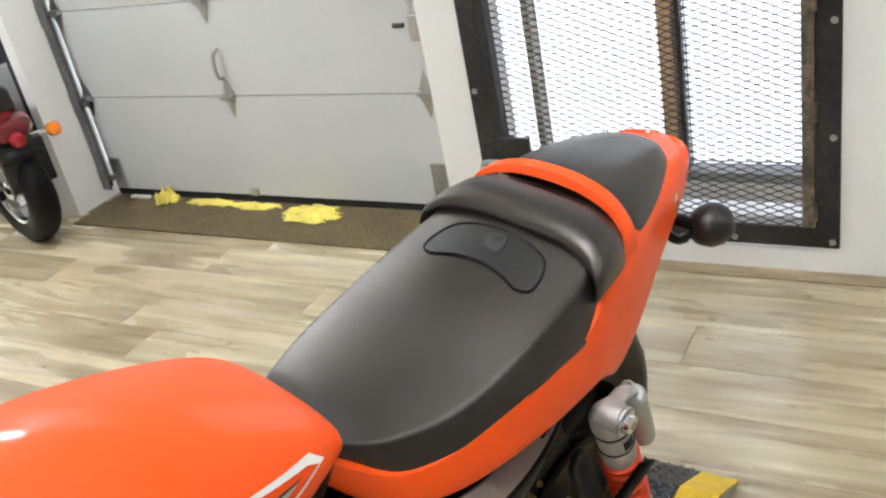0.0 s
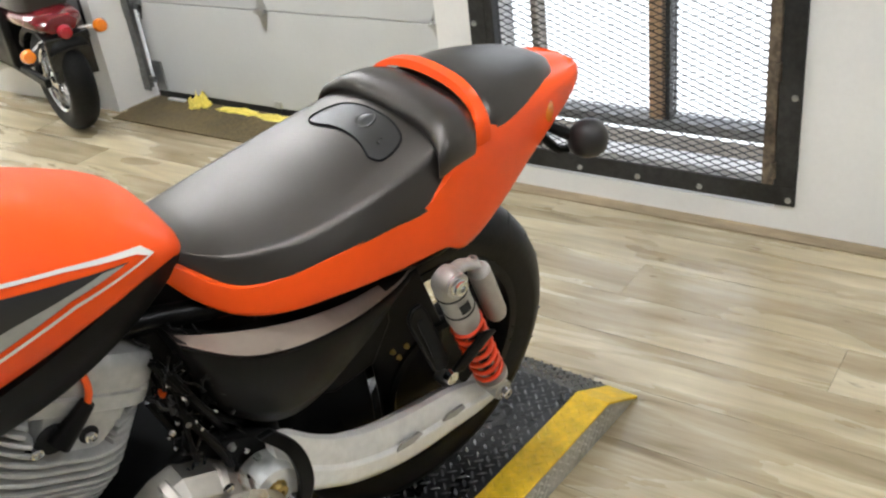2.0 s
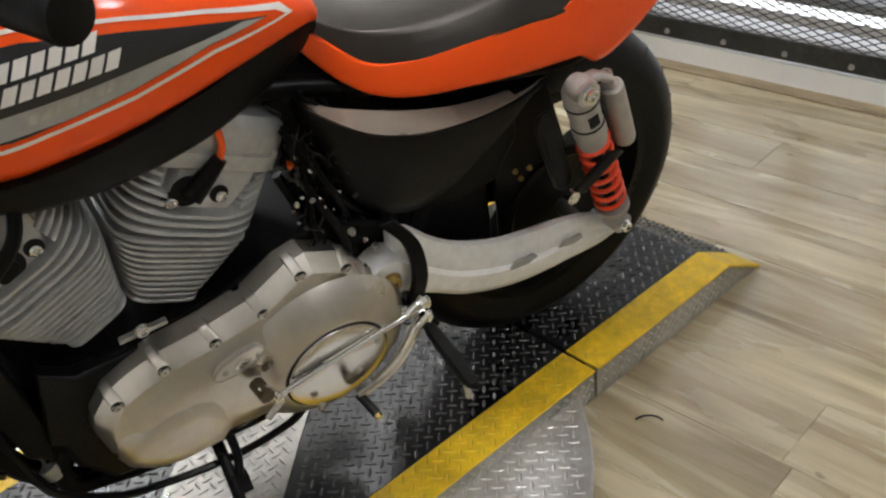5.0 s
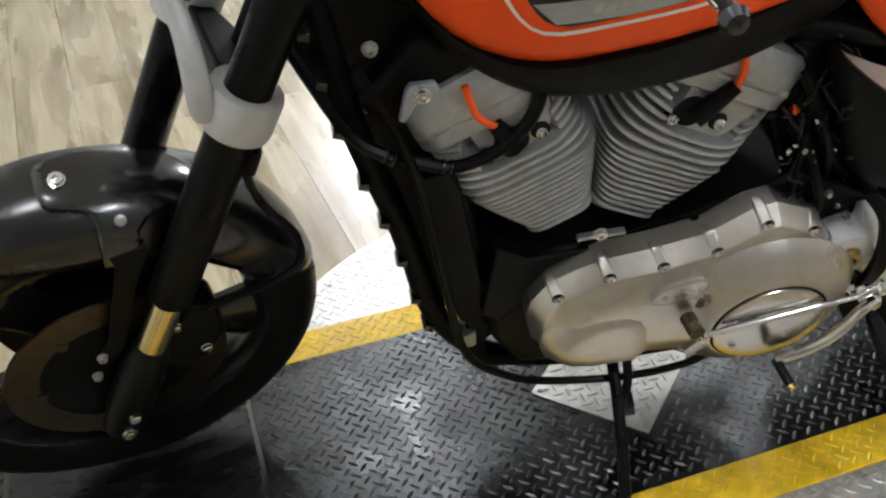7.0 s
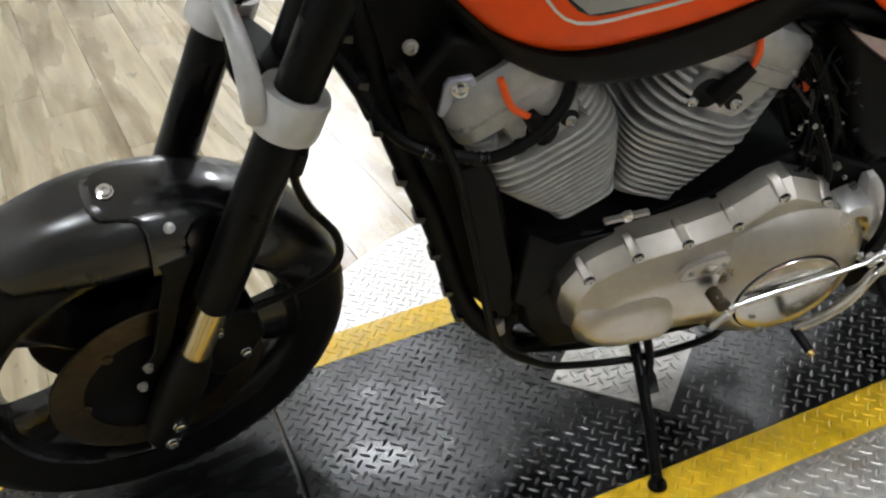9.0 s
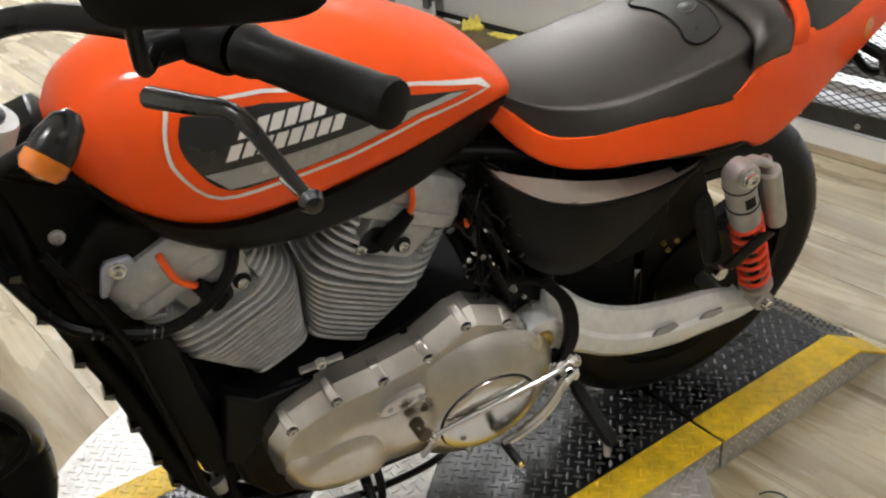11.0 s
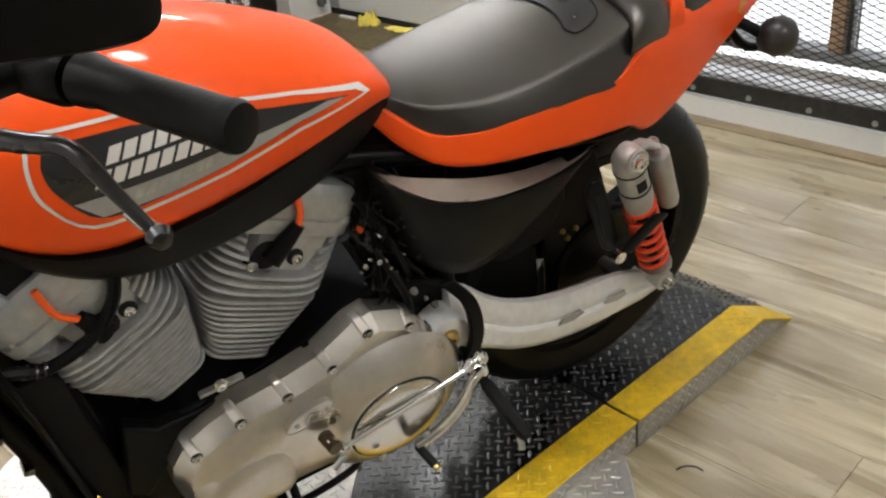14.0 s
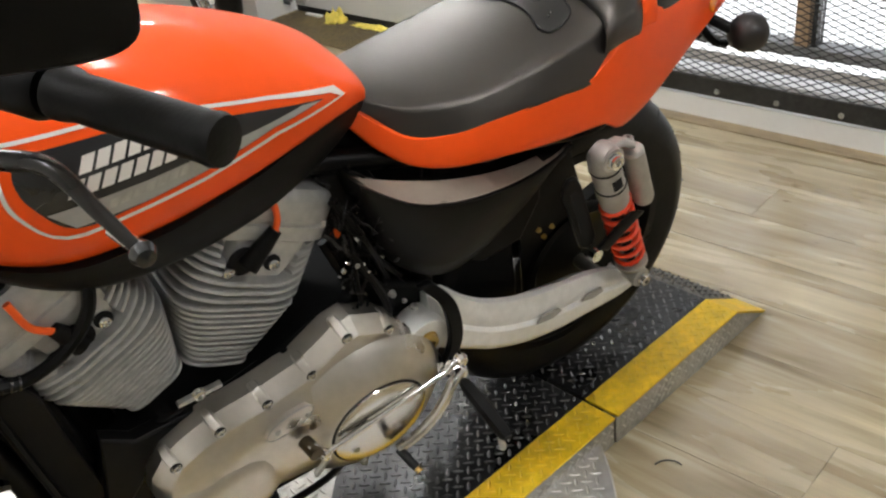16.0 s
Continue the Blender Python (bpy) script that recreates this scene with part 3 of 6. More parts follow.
def side_tread(parent, s, u0, u1, keep=None):
    """Chequer lugs on an upright side of the platform."""
    o = tread(u0, u1, 0.004, TOP - 0.008, HW - 0.004, PLATE_BARE, parent, d=0.017, keep=keep)
    o.matrix_local = Matrix(((1, 0, 0, 0), (0, 0, s, 0), (0, 1, 0, 0), (0, 0, 0, 1)))


HW, INNER, GAP, FRONT_GAP, BREAK, TIP = 0.333, 0.252, 0.592, 0.625, 1.03, 1.16


def deck(sign):
    """End section with its ramp; sign +1 towards the wall."""
    ob = thing("ramp_section", PLAT @ (Matrix.Identity(4) if sign > 0 else Matrix.Rotation(math.pi, 4, "Z")), "black chequer-plate ramp with yellow edge stripes", "ramp", "ramp sections")
    g = (GAP if sign > 0 else FRONT_GAP) + 0.004
    prof = [(g, 0.0), (g, TOP), (BREAK, TOP), (TIP, 0.004), (TIP, 0.0)]
    part("deck", rings([[(x, y, z) for x, z in prof] for y in (-INNER, INNER)]), PLATE_BLACK if sign > 0 else SCUFFED, ob, smooth=False, bevel=0.002)
    for s in (-1, 1):
        y0, y1 = sorted((s * INNER, s * HW))
        top = [(g, TOP - 0.006), (g, TOP), (BREAK, TOP), (TIP, 0.004), (TIP - 0.01, 0.003), (BREAK, TOP - 0.006)]
        part("edge_stripe", rings([[(x, y, z) for x, z in top] for y in (y0, y1)]), PLATE_YELLOW, ob, "yellow painted edge", smooth=False, bevel=0.0015)
        low = [(g, 0.0), (g, TOP - 0.0065), (BREAK - 0.003, TOP - 0.0065), (TIP - 0.012, 0.0)]
        sk = part("side_skirt", rings([[(x, y, z) for x, z in low] for y in (s * (HW - 0.004), s * (HW - 0.012))]), HATCH, ob, "bare aluminium chequer-plate side", smooth=False)
    side_tread(ob, -sign, g, TIP, lambda u, v: v < TOP - 0.014 - max(0, u - BREAK) * TOP / (TIP - BREAK))
    if sign > 0:
        tread(g, BREAK, -INNER, INNER, TOP, LUG_GLINT, ob)
    tread(BREAK, TIP, -INNER, INNER, TOP, LUG_GLINT, ob, tilt=-(TOP - 0.004) / (TIP - BREAK))
    for s in (-1, 1):
        y0, y1 = sorted((s * INNER, s * HW))
        tread(g, BREAK, y0, y1, TOP, PLATE_YELLOW, ob)
    return ob


def centre_deck():
    ob = thing("platform_section", PLAT, "black chequer-plate platform with yellow edge stripes on a turntable", "platform")
    g, h = GAP - 0.004, -FRONT_GAP + 0.004
    part("deck", box(h, g, -INNER, INNER, 0.04, TOP), PLATE_BLACK, ob, smooth=False, bevel=0.002)
    for s in (-1, 1):
        y0, y1 = sorted((s * INNER, s * HW))
        part("edge_stripe", box(h, g, y0, y1, TOP - 0.006, TOP), PLATE_YELLOW, ob, "yellow painted edge", smooth=False, bevel=0.0015)
        y0, y1 = sorted((s * (HW - 0.012), s * (HW - 0.004)))
        part("side_skirt", box(h, g, y0, y1, 0.004, TOP - 0.0065), HATCH, ob, "bare aluminium chequer-plate side", smooth=False)
        y0, y1 = sorted((s * INNER, s * HW))
        tread(h, g, y0, y1, TOP, PLATE_YELLOW, ob)
    side_tread(ob, -1, h, g)
    hm = PLAT.inverted() @ Matrix.Translation((0.005, 0.005, 0)) @ Matrix.Rotation(radians(-38), 4, "Z")
    hi = hm.inverted()

    def clear(u, v):
        q = hi @ Vector((u, v, 0))
        return abs(q.x) > 0.118 or abs(q.y) > 0.118
    tread(h, g, -INNER, INNER, TOP, LUG_GLINT, ob, keep=clear)
    bm = box(-0.108, 0.108, -0.108, 0.108, TOP, TOP + 0.0025)
    bm.transform(hm)
    hatch = part("hatch_plate", bm, HATCH, ob, "square bare aluminium chequer plate", smooth=False)
    lug = tread(-0.105, 0.105, -0.105, 0.105, TOP + 0.0025, HATCH, ob)
    lug.matrix_local = hm
    for a in (-1, 1):
        for b in (-1, 1):
            part("screw", bolt(hm @ Vector((a * 0.096, b * 0.096, TOP + 0.0025)), (0, 0, 1), 0.004, 0.002), STEEL, hatch)
    return ob


def turntable():
    ob = thing("turntable", PLAT @ Matrix.Translation((0, 0.035, 0)), "round bare aluminium chequer-plate turntable under the platform", "turntable")
    r = 0.655
    part("disc", lathe([(r - 0.012, 0.022), (r, 0.024), (r, 0.036), (r - 0.003, 0.038), (0.02, 0.038)], (0, 0, 0), (0, 0, 1), 96), PLATE_BARE, ob, angle=25)
    part("turntable_base", lathe([(r - 0.06, 0.0), (r - 0.06, 0.021), (0.1, 0.021)], (0, 0, 0), (0, 0, 1), 64), IRON, ob)
    tread(-r, r, -r, r, 0.038, PLATE_BARE, ob, keep=lambda u, v: u * u + v * v < (r - 0.015) ** 2 and not (-HW + 0.01 < v + 0.035 < HW - 0.01))
    for k in range(12):
        a = 2 * math.pi * (k + 0.35) / 12
        part("screw", bolt(((r - 0.035) * math.cos(a), (r - 0.035) * math.sin(a), 0.038), (0, 0, 1), 0.005, 0.0025), STEEL, ob)
    return ob


turntable()
centre_deck()
deck(1)
deck(-1)

# ---- motorcycle: x runs to the tail, -y is its left side, z up from the tyres ----
bike = thing("motorcycle", BIKE, "orange and black v-twin motorcycle on its side stand, with turned steering", "motorcycle")
REAR, FRONT_R, REAR_R = Vector((0.650, 0.02, 0.326)), 0.312, 0.318
RAKE = math.atan(0.5)
AX = Vector((math.sin(RAKE), 0, math.cos(RAKE)))
S0 = Vector((-0.520, 0, 0.728))
STEER = Matrix.Translation(S0) @ Matrix.Rotation(radians(17), 4, AX) @ Matrix.Translation(-S0)
FWD = Vector((-math.cos(RAKE), 0, math.sin(RAKE)))
LEG0 = S0 + FWD * 0.052              # middle between the fork legs at the height of S0
AXLE = LEG0 - AX * ((LEG0.z - 0.326) / AX.z) + Vector((-0.012, 0, 0))


def leg(y, s):
    return LEG0 + AX * s + Vector((0, y, 0))


def tyre(c, R, width, rim, name, parent, m=None):
    h = width / 2
    prof = []
    for k in range(15):
        a = math.pi * (k / 14)
        prof.append((rim + (R - rim) * (math.sin(a) ** 0.62), -h * math.cos(a)))
    prof = [(rim - 0.004, -h * 0.72)] + prof[1:-1] + [(rim - 0.004, h * 0.72)]
    return part(name, lathe(prof, c, (0, 1, 0), 72, closed=True), RUBBER, parent, "black road tyre with shallow grooves", m=m, angle=60)


def grooves(c, R, width, parent, m=None, n=26):
    bm = bmesh.new()
    h = width / 2
    for k in range(n):
        for s in (-1, 1):
            a0 = 2 * math.pi * (k + (0.5 if s > 0 else 0)) / n
            pts = []
            for t in range(6):
                f = 0.12 + 0.68 * t / 5
                a = a0 + 0.16 * t / 5
                th = math.acos(max(-1, min(1, -s * f)))
                r = R * 0 + (0.228 + (R - 0.228) * (math.sin(th) ** 0.62)) + 0.0006
                pts.append(Vector(c) + Vector((r * math.cos(a), s * h * f, r * math.sin(a))))
            rs = []
            for q in pts:
                o = (q - Vector(c))
                t = Vector((-o.z, 0, o.x)).normalized() * 0.0022
                rs.append((q - t, q + t))
            for (a, b), (d, e) in zip(rs, rs[1:]):
                bm.faces.new([bm.verts.new(p) for p in (a, b, e, d)])
    # Thin dark strips on the tread give the grooves their shade.
    return tagged(part("tread_groove", bm, GROOVE, parent, m=m), kind="stuff")


# Near-black for shade painted into grooves and hollows, also for dark marks.
GROOVE = mat("near_black_shade_and_marks", (0.004, 0.004, 0.004), 0.9)


def wheel(c, rim, width, spokes, parent, m=None, material=GLOSS_BLACK, phase=0.35):
    """Cast wheel: rim barrel, hub, forked spokes."""
    h = width / 2
    w = part("rim", lathe([(rim + 0.004, -h), (rim - 0.014, -h), (rim - 0.02, -h + 0.012), (rim - 0.03, 0), (rim - 0.02, h - 0.012), (rim - 0.014, h), (rim + 0.004, h)], c, (0, 1, 0), 64, closed=True), material, parent, m=m)
    part("hub", lathe([(0.03, -0.06), (0.05, -0.055), (0.045, -0.02), (0.045, 0.02), (0.05, 0.055), (0.03, 0.06)], c, (0, 1, 0), 32), material, w, m=m)
    for k in range(spokes):
        a = 2 * math.pi * k / spokes + phase
        bm = bmesh.new()
        rs = []
        for r, hw, hy in ((0.04, 0.030, 0.024), (0.09, 0.027, 0.021), (0.15, 0.030, 0.021), (rim - 0.018, 0.052, 0.026)):
            d, t = Vector((math.cos(a), 0, math.sin(a))), Vector((-math.sin(a), 0, math.cos(a)))
            p = Vector(c) + d * r
            rs.append([p + t * hw * x + Vector((0, hy * y, 0)) for x, y in ((-1, -0.6), (-0.6, -1), (0.6, -1), (1, -0.6), (1, 0.6), (0.6, 1), (-0.6, 1), (-1, 0.6))])
        rings(rs, bm=bm)
        part("spoke", bm, material, w, m=m)
    return w


# front wheel and brake
tyre(AXLE, FRONT_R, 0.122, 0.229, "front_tyre", bike, STEER)
grooves(AXLE, FRONT_R, 0.122, bike, STEER)
fw = wheel(AXLE, 0.232, 0.088, 5, bike, STEER, phase=radians(128))
for s in (-1, 1):
    bm = bmesh.new()
    lathe([(0.153, s * 0.062), (0.153, s * 0.067), (0.108, s * 0.067), (0.108, s * 0.062)], AXLE, (0, 1, 0), 48, bm=bm, closed=True)
    disc = part("brake_disc", bm, BRONZE, bike, "bronze-tinted brake disc", m=STEER)
    for k in range(6):
        a = 2 * math.pi * k / 6
        d = Vector((math.cos(a), 0, math.sin(a)))
        part("disc_button", rod(AXLE + d * 0.109 + Vector((0, s * 0.058, 0)), AXLE + d * 0.109 + Vector((0, s * 0.070, 0)), 0.008, 10), BRONZE, disc, m=STEER)
    part("disc_carrier", lathe([(0.030, s * 0.056), (0.109, s * 0.060), (0.109, s * 0.065), (0.060, s * 0.069), (0.030, s * 0.072)], AXLE, (0, 1, 0), 40), BLACK, disc, "black disc carrier", m=STEER)
    # caliper at the back of each leg
    cal = [(0.05, 0.03), (0.075, 0.09), (0.115, 0.125), (0.15, 0.11), (0.155, 0.05), (0.12, 0.0), (0.08, -0.01)]
    bm = slab([(AXLE.x + a, AXLE.z + b) for a, b in cal], s * 0.045, s * 0.10)
    cp = part("brake_caliper", bm, BLACK, bike, m=STEER, bevel=0.006)
    for a, b in ((0.09, 0.1), (0.12, 0.03)):
        part("caliper_bolt", bolt((AXLE.x + a, s * 0.10, AXLE.z + b), (0, s, 0), 0.007, 0.008), CHROME, cp, m=STEER)

# fork
for s in (-1, 1):
    y = s * 0.104
    bm = lathe([(0.026, -0.284), (0.0285, -0.279), (0.0285, -0.02), (0.0265, 0.0), (0.0265, 0.26)], leg(y, 0), AX, 32)
    f = part("fork_tube", bm, BLACK, bike, "black upper fork tube", m=STEER)
    part("fork_cap", lathe([(0.027, 0.24), (0.0272, 0.280), (0.020, 0.284), (0.012, 0.284), (0.012, 0.290), (0.0, 0.290)], leg(y, 0), AX, 24), GLOSS_BLACK, f, m=STEER)
    part("stanchion", rod(leg(y, -0.43), leg(y, -0.29), 0.0215, 24), STANCHION, f, "gold-tinted lower fork stanchion", m=STEER)
    bm = lathe([(0.016, -0.575), (0.026, -0.567), (0.031, -0.51), (0.032, -0.44), (0.027, -0.395), (0.023, -0.380)], leg(y, 0), AX, 24)
    foot = part("fork_foot", bm, BLACK, f, m=STEER)
    for d in (0.508, 0.548):
        part("pinch_bolt", bolt(leg(y + s * 0.028, -d), (0, s, 0), 0.0085, 0.008), CHROME, foot, m=STEER)
for s0, name in ((0.028, "lower_triple_clamp"), (0.25, "upper_triple_clamp")):
    for s in (-1, 1):
        bm = bmesh.new()
        lathe([(0.027, s0 - 0.026), (0.040, s0 - 0.026), (0.0415, s0 - 0.02), (0.0415, s0 + 0.02), (0.040, s0 + 0.026), (0.027, s0 + 0.026)], leg(s * 0.104, 0), AX, 32, bm=bm, closed=True)
        part(name, bm, CLAMP, bike, "light grey cast fork clamp", m=STEER)
    q = LEG0 + AX * s0
    rs = []
    for y in (-0.08, -0.03, 0.03, 0.08):
        back = 0.012 + (0.022 if abs(y) < 0.05 else 0)
        rs.append([q + Vector((0, y, 0)) + FWD * f + AX * g for f, g in ((0.014, -0.012), (0.014, 0.012), (-back, 0.012), (-back, -0.012))])
    part("clamp_bridge", rings(rs), BLACK, bike, m=STEER, bevel=0.004)
# cast arm that sweeps from the lower clamp up to the headlamp
arm = [(0.190, -0.112, 0.462), (0.187, -0.110, 0.485), (0.189, -0.095, 0.522), (0.190, -0.076, 0.552), (0.188, -0.051, 0.579), (0.184, -0.026, 0.613), (0.182, -0.016, 0.662)]
rs = []
for k, q in enumerate(smooth_line([Vector((-0.781, 0, 0.322)) + Vector(a) for a in arm], 4)):
    w = 0.017 - 0.005 * min(1, k / 12)
    rs.append([q + Vector((w * math.cos(a), 0.011 * math.sin(a), 0)) for a in [2 * math.pi * j / 10 for j in range(10)]])
part("headlamp_arm", rings(rs), CLAMP, bike, "light grey cast headlamp arm", m=STEER)
part("steering_stem", rod(S0 - AX * 0.02, S0 + AX * 0.20, 0.032, 24), BLACK, bike)

# fender with side brace
def fender_r(deg):
    return float(np.interp(deg, (10, 39, 58, 78, 89, 100, 114), (0.310, 0.314, 0.319, 0.324, 0.327, 0.330, 0.334)))


def fender_point(deg, u, lift=0.0):
    """Point on the fender: deg round the axle, u from -1 (left rim) to 1."""
    ends = min(1.0, (deg - 9) / 38, (115.5 - deg) / 30)
    taper = 0.62 + 0.38 * math.sin(math.pi / 2 * max(0.0, ends)) ** 0.8
    ph = u * radians(98)
    r = fender_r(deg) + 0.006 + lift * math.cos(ph) - 0.072 * taper * (1 - math.cos(ph)) ** 1.15
    y = (0.080 * taper + lift) * math.copysign(abs(math.sin(ph)) ** 0.85, ph)
    return AXLE + Vector((r * math.cos(radians(deg)), y, r * math.sin(radians(deg))))


fender = part("front_fender", rings([[fender_point(10 + 105 * k / 40, u / 10) for u in range(-10, 11)] for k in range(41)], closed=False, cap=False), FENDER, bike, "satin black front fender", m=STEER, angle=80)
sd = fender.modifiers.new("thickness", "SOLIDIFY")
sd.thickness = 0.004
for s in [-1]:
    # wing plate that hugs the flank, then the strap down to the fork foot
    wing = [(89.3, -0.06), (90.2, 0.0), (90.5, 0.15), (90.1, 0.26), (88.8, 0.33), (84, 0.385), (81.8, 0.45), (81, 0.56), (81, 0.98), (72, 0.98), (72, 0.64), (70, 0.53), (66, 0.45), (62, 0.41), (57, 0.37), (54.5, 0.26), (55, 0.10), (61, -0.06), (70, -0.11), (80, -0.12), (86, -0.11)]
    bm = bmesh.new()
    f = bm.faces.new([bm.verts.new((a / 100, u, 0)) for a, u in wing])
    bmesh.ops.triangulate(bm, faces=[f])
    for _ in range(6):
        long = [e for e in bm.edges if e.calc_length() > 0.028]
        if long:
            bmesh.ops.subdivide_edges(bm, edges=long, cuts=1)
            bmesh.ops.triangulate(bm, faces=bm.faces[:])
    for v in bm.verts:
        v.co = fender_point(v.co.x * 100, s * v.co.y, 0.010)
    br = part("fender_brace", bm, BRACE, bike, "black fender brace", m=STEER, angle=80)
    br.modifiers.new("thickness", "SOLIDIFY").thickness = 0.0035
    strap = [(0.047, 0.262), (0.094, 0.262), (0.089, 0.244), (0.064, 0.196), (0.030, 0.104), (0.014, 0.066), (-0.018, 0.070), (0.004, 0.099), (0.037, 0.199), (0.050, 0.240)]
    part("brace_strap", slab([(AXLE.x + a, AXLE.z + b) for a, b in strap], s * 0.083, s * 0.0915), BLACK, br, m=STEER, bevel=0.002)
    for deg, u, r, material in ((86, 0.10, 0.0085, CHROME), (76, 0.53, 0.0058, STEEL)):
        c = fender_point(deg, s * u, 0.011)
        part("brace_bolt", bolt(c, c - fender_point(deg, s * u, -0.02), r, 0.007), material, br, m=STEER)
    for a, b in ((-0.010, 0.086), (-0.026, 0.050)):
        part("strap_bolt", bolt(AXLE + Vector((a, s * 0.098, b)), (0, s, 0), 0.0060, 0.008), STEEL, br, m=STEER)
# brake hose
part("brake_hose", tube([AXLE + Vector((a, -0.12, b)) for a, b in ((0.262, 0.47), (0.242, 0.40), (0.225, 0.362), (0.237, 0.30), (0.269, 0.224), (0.263, 0.17), (0.211, 0.150), (0.139, 0.147))], 0.0058, 8), BLACK, bike, "black brake hose", m=STEER)
part("clamp_hose", tube([(-0.594, -0.049, 0.850), (-0.594, -0.049, 0.831), (-0.597, -0.051, 0.815), (-0.592, -0.055, 0.792), (-0.584, -0.061, 0.764)], 0.0048, 8), BLACK, bike, "black hose behind the fork clamp", m=STEER)
part("hose_ferrule", rod(AXLE + Vector((0.240, -0.12, 0.395)), AXLE + Vector((0.228, -0.12, 0.366)), 0.008, 10), GRIP, bike, m=STEER)

# ---- rear wheel ----
tyre(REAR, REAR_R, 0.160, 0.217, "rear_tyre", bike)
grooves(REAR, REAR_R, 0.160, bike)
wheel(REAR, 0.219, 0.130, 5, bike, material=BLACK)
part("belt_pulley", lathe([(0.030, -0.072), (0.118, -0.070), (0.122, -0.076), (0.122, -0.092), (0.112, -0.096), (0.098, -0.084), (0.030, -0.080)], REAR, (0, 1, 0), 56), BLACK, bike, "black belt pulley")
# Black arc added ahead of the tyre to keep the gap dark.
rs = []
for k in range(19):
    a = radians(92 + 118 * k / 18)
    rs.append([REAR + Vector((r * math.cos(a), y, r * math.sin(a))) for y, r in ((-0.092, 0.300), (-0.088, 0.328), (0.088, 0.328), (0.092, 0.300), (0.086, 0.322), (-0.086, 0.322))])
part("inner_fender", rings(rs), MATTE_BLACK, bike, "black arc added before the rear tyre to darken the gap", angle=50)
part("rear_axle", rod(REAR + Vector((0, -0.15, 0)), REAR + Vector((0, 0.15, 0)), 0.013), STEEL, bike)

# swingarm
ARM = ((0.262, 0.520, 0.390), (0.285, 0.520, 0.376), (0.301, 0.508, 0.364), (0.336, 0.472, 0.343), (0.385, 0.437, 0.314), (0.46, 0.406, 0.288), (0.537, 0.391, 0.277), (0.61, 0.382, 0.279), (0.661, 0.366, 0.281), (0.695, 0.345, 0.288), (0.712, 0.322, 0.300))
for s in (-1, 1):
    rs = []
    for k in range(41):
        x = ARM[0][0] + (ARM[-1][0] - ARM[0][0]) * k / 40
        t, b = (curve_at([a[0] for a in ARM], [a[c] for a in ARM], x) for c in (1, 2))
        h = t - b
        rs.append([(x, s * y, z) for y, z in ((0.095, t - 0.052), (0.114, t - 0.036), (0.128, t - 0.021), (0.138, t - 0.012 - 0.10 * h), (0.147, t - 0.008 - 0.30 * h), (0.151, t - 0.50 * h), (0.1505, t - 0.56 * h), (0.157, t - 0.62 * h), (0.158, b + 0.16 * h), (0.154, b + 0.05 * h), (0.146, b), (0.090, b + 0.004))])
    a = part("swingarm", rings(rs), SILVER, bike, "silver cast swingarm", angle=40)
    if s < 0:
        # Slots are grey patches on the arm, their shade put into the colour.
        for slot in (((0.474, 0.329), (0.485, 0.341), (0.522, 0.341), (0.530, 0.333), (0.510, 0.325)), ((0.577, 0.327), (0.588, 0.337), (0.623, 0.336), (0.628, 0.326), (0.606, 0.321))):
            part("recess", slab(slot, -0.155, -0.1592), DECAL_GREY, a, "slot as a grey patch, its shade in the colour")
part("swingarm_pivot", lathe([(0.020, -0.166), (0.036, -0.165), (0.040, -0.150), (0.040, -0.10), (0.030, -0.095), (0.030, 0.16)], (0.245, 0, 0.432), (0, 1, 0), 24), SILVER, bike)
part("pivot_nut", bolt((0.245, -0.163, 0.432), (0, -1, 0), 0.014, 0.014), BRASS, bike)

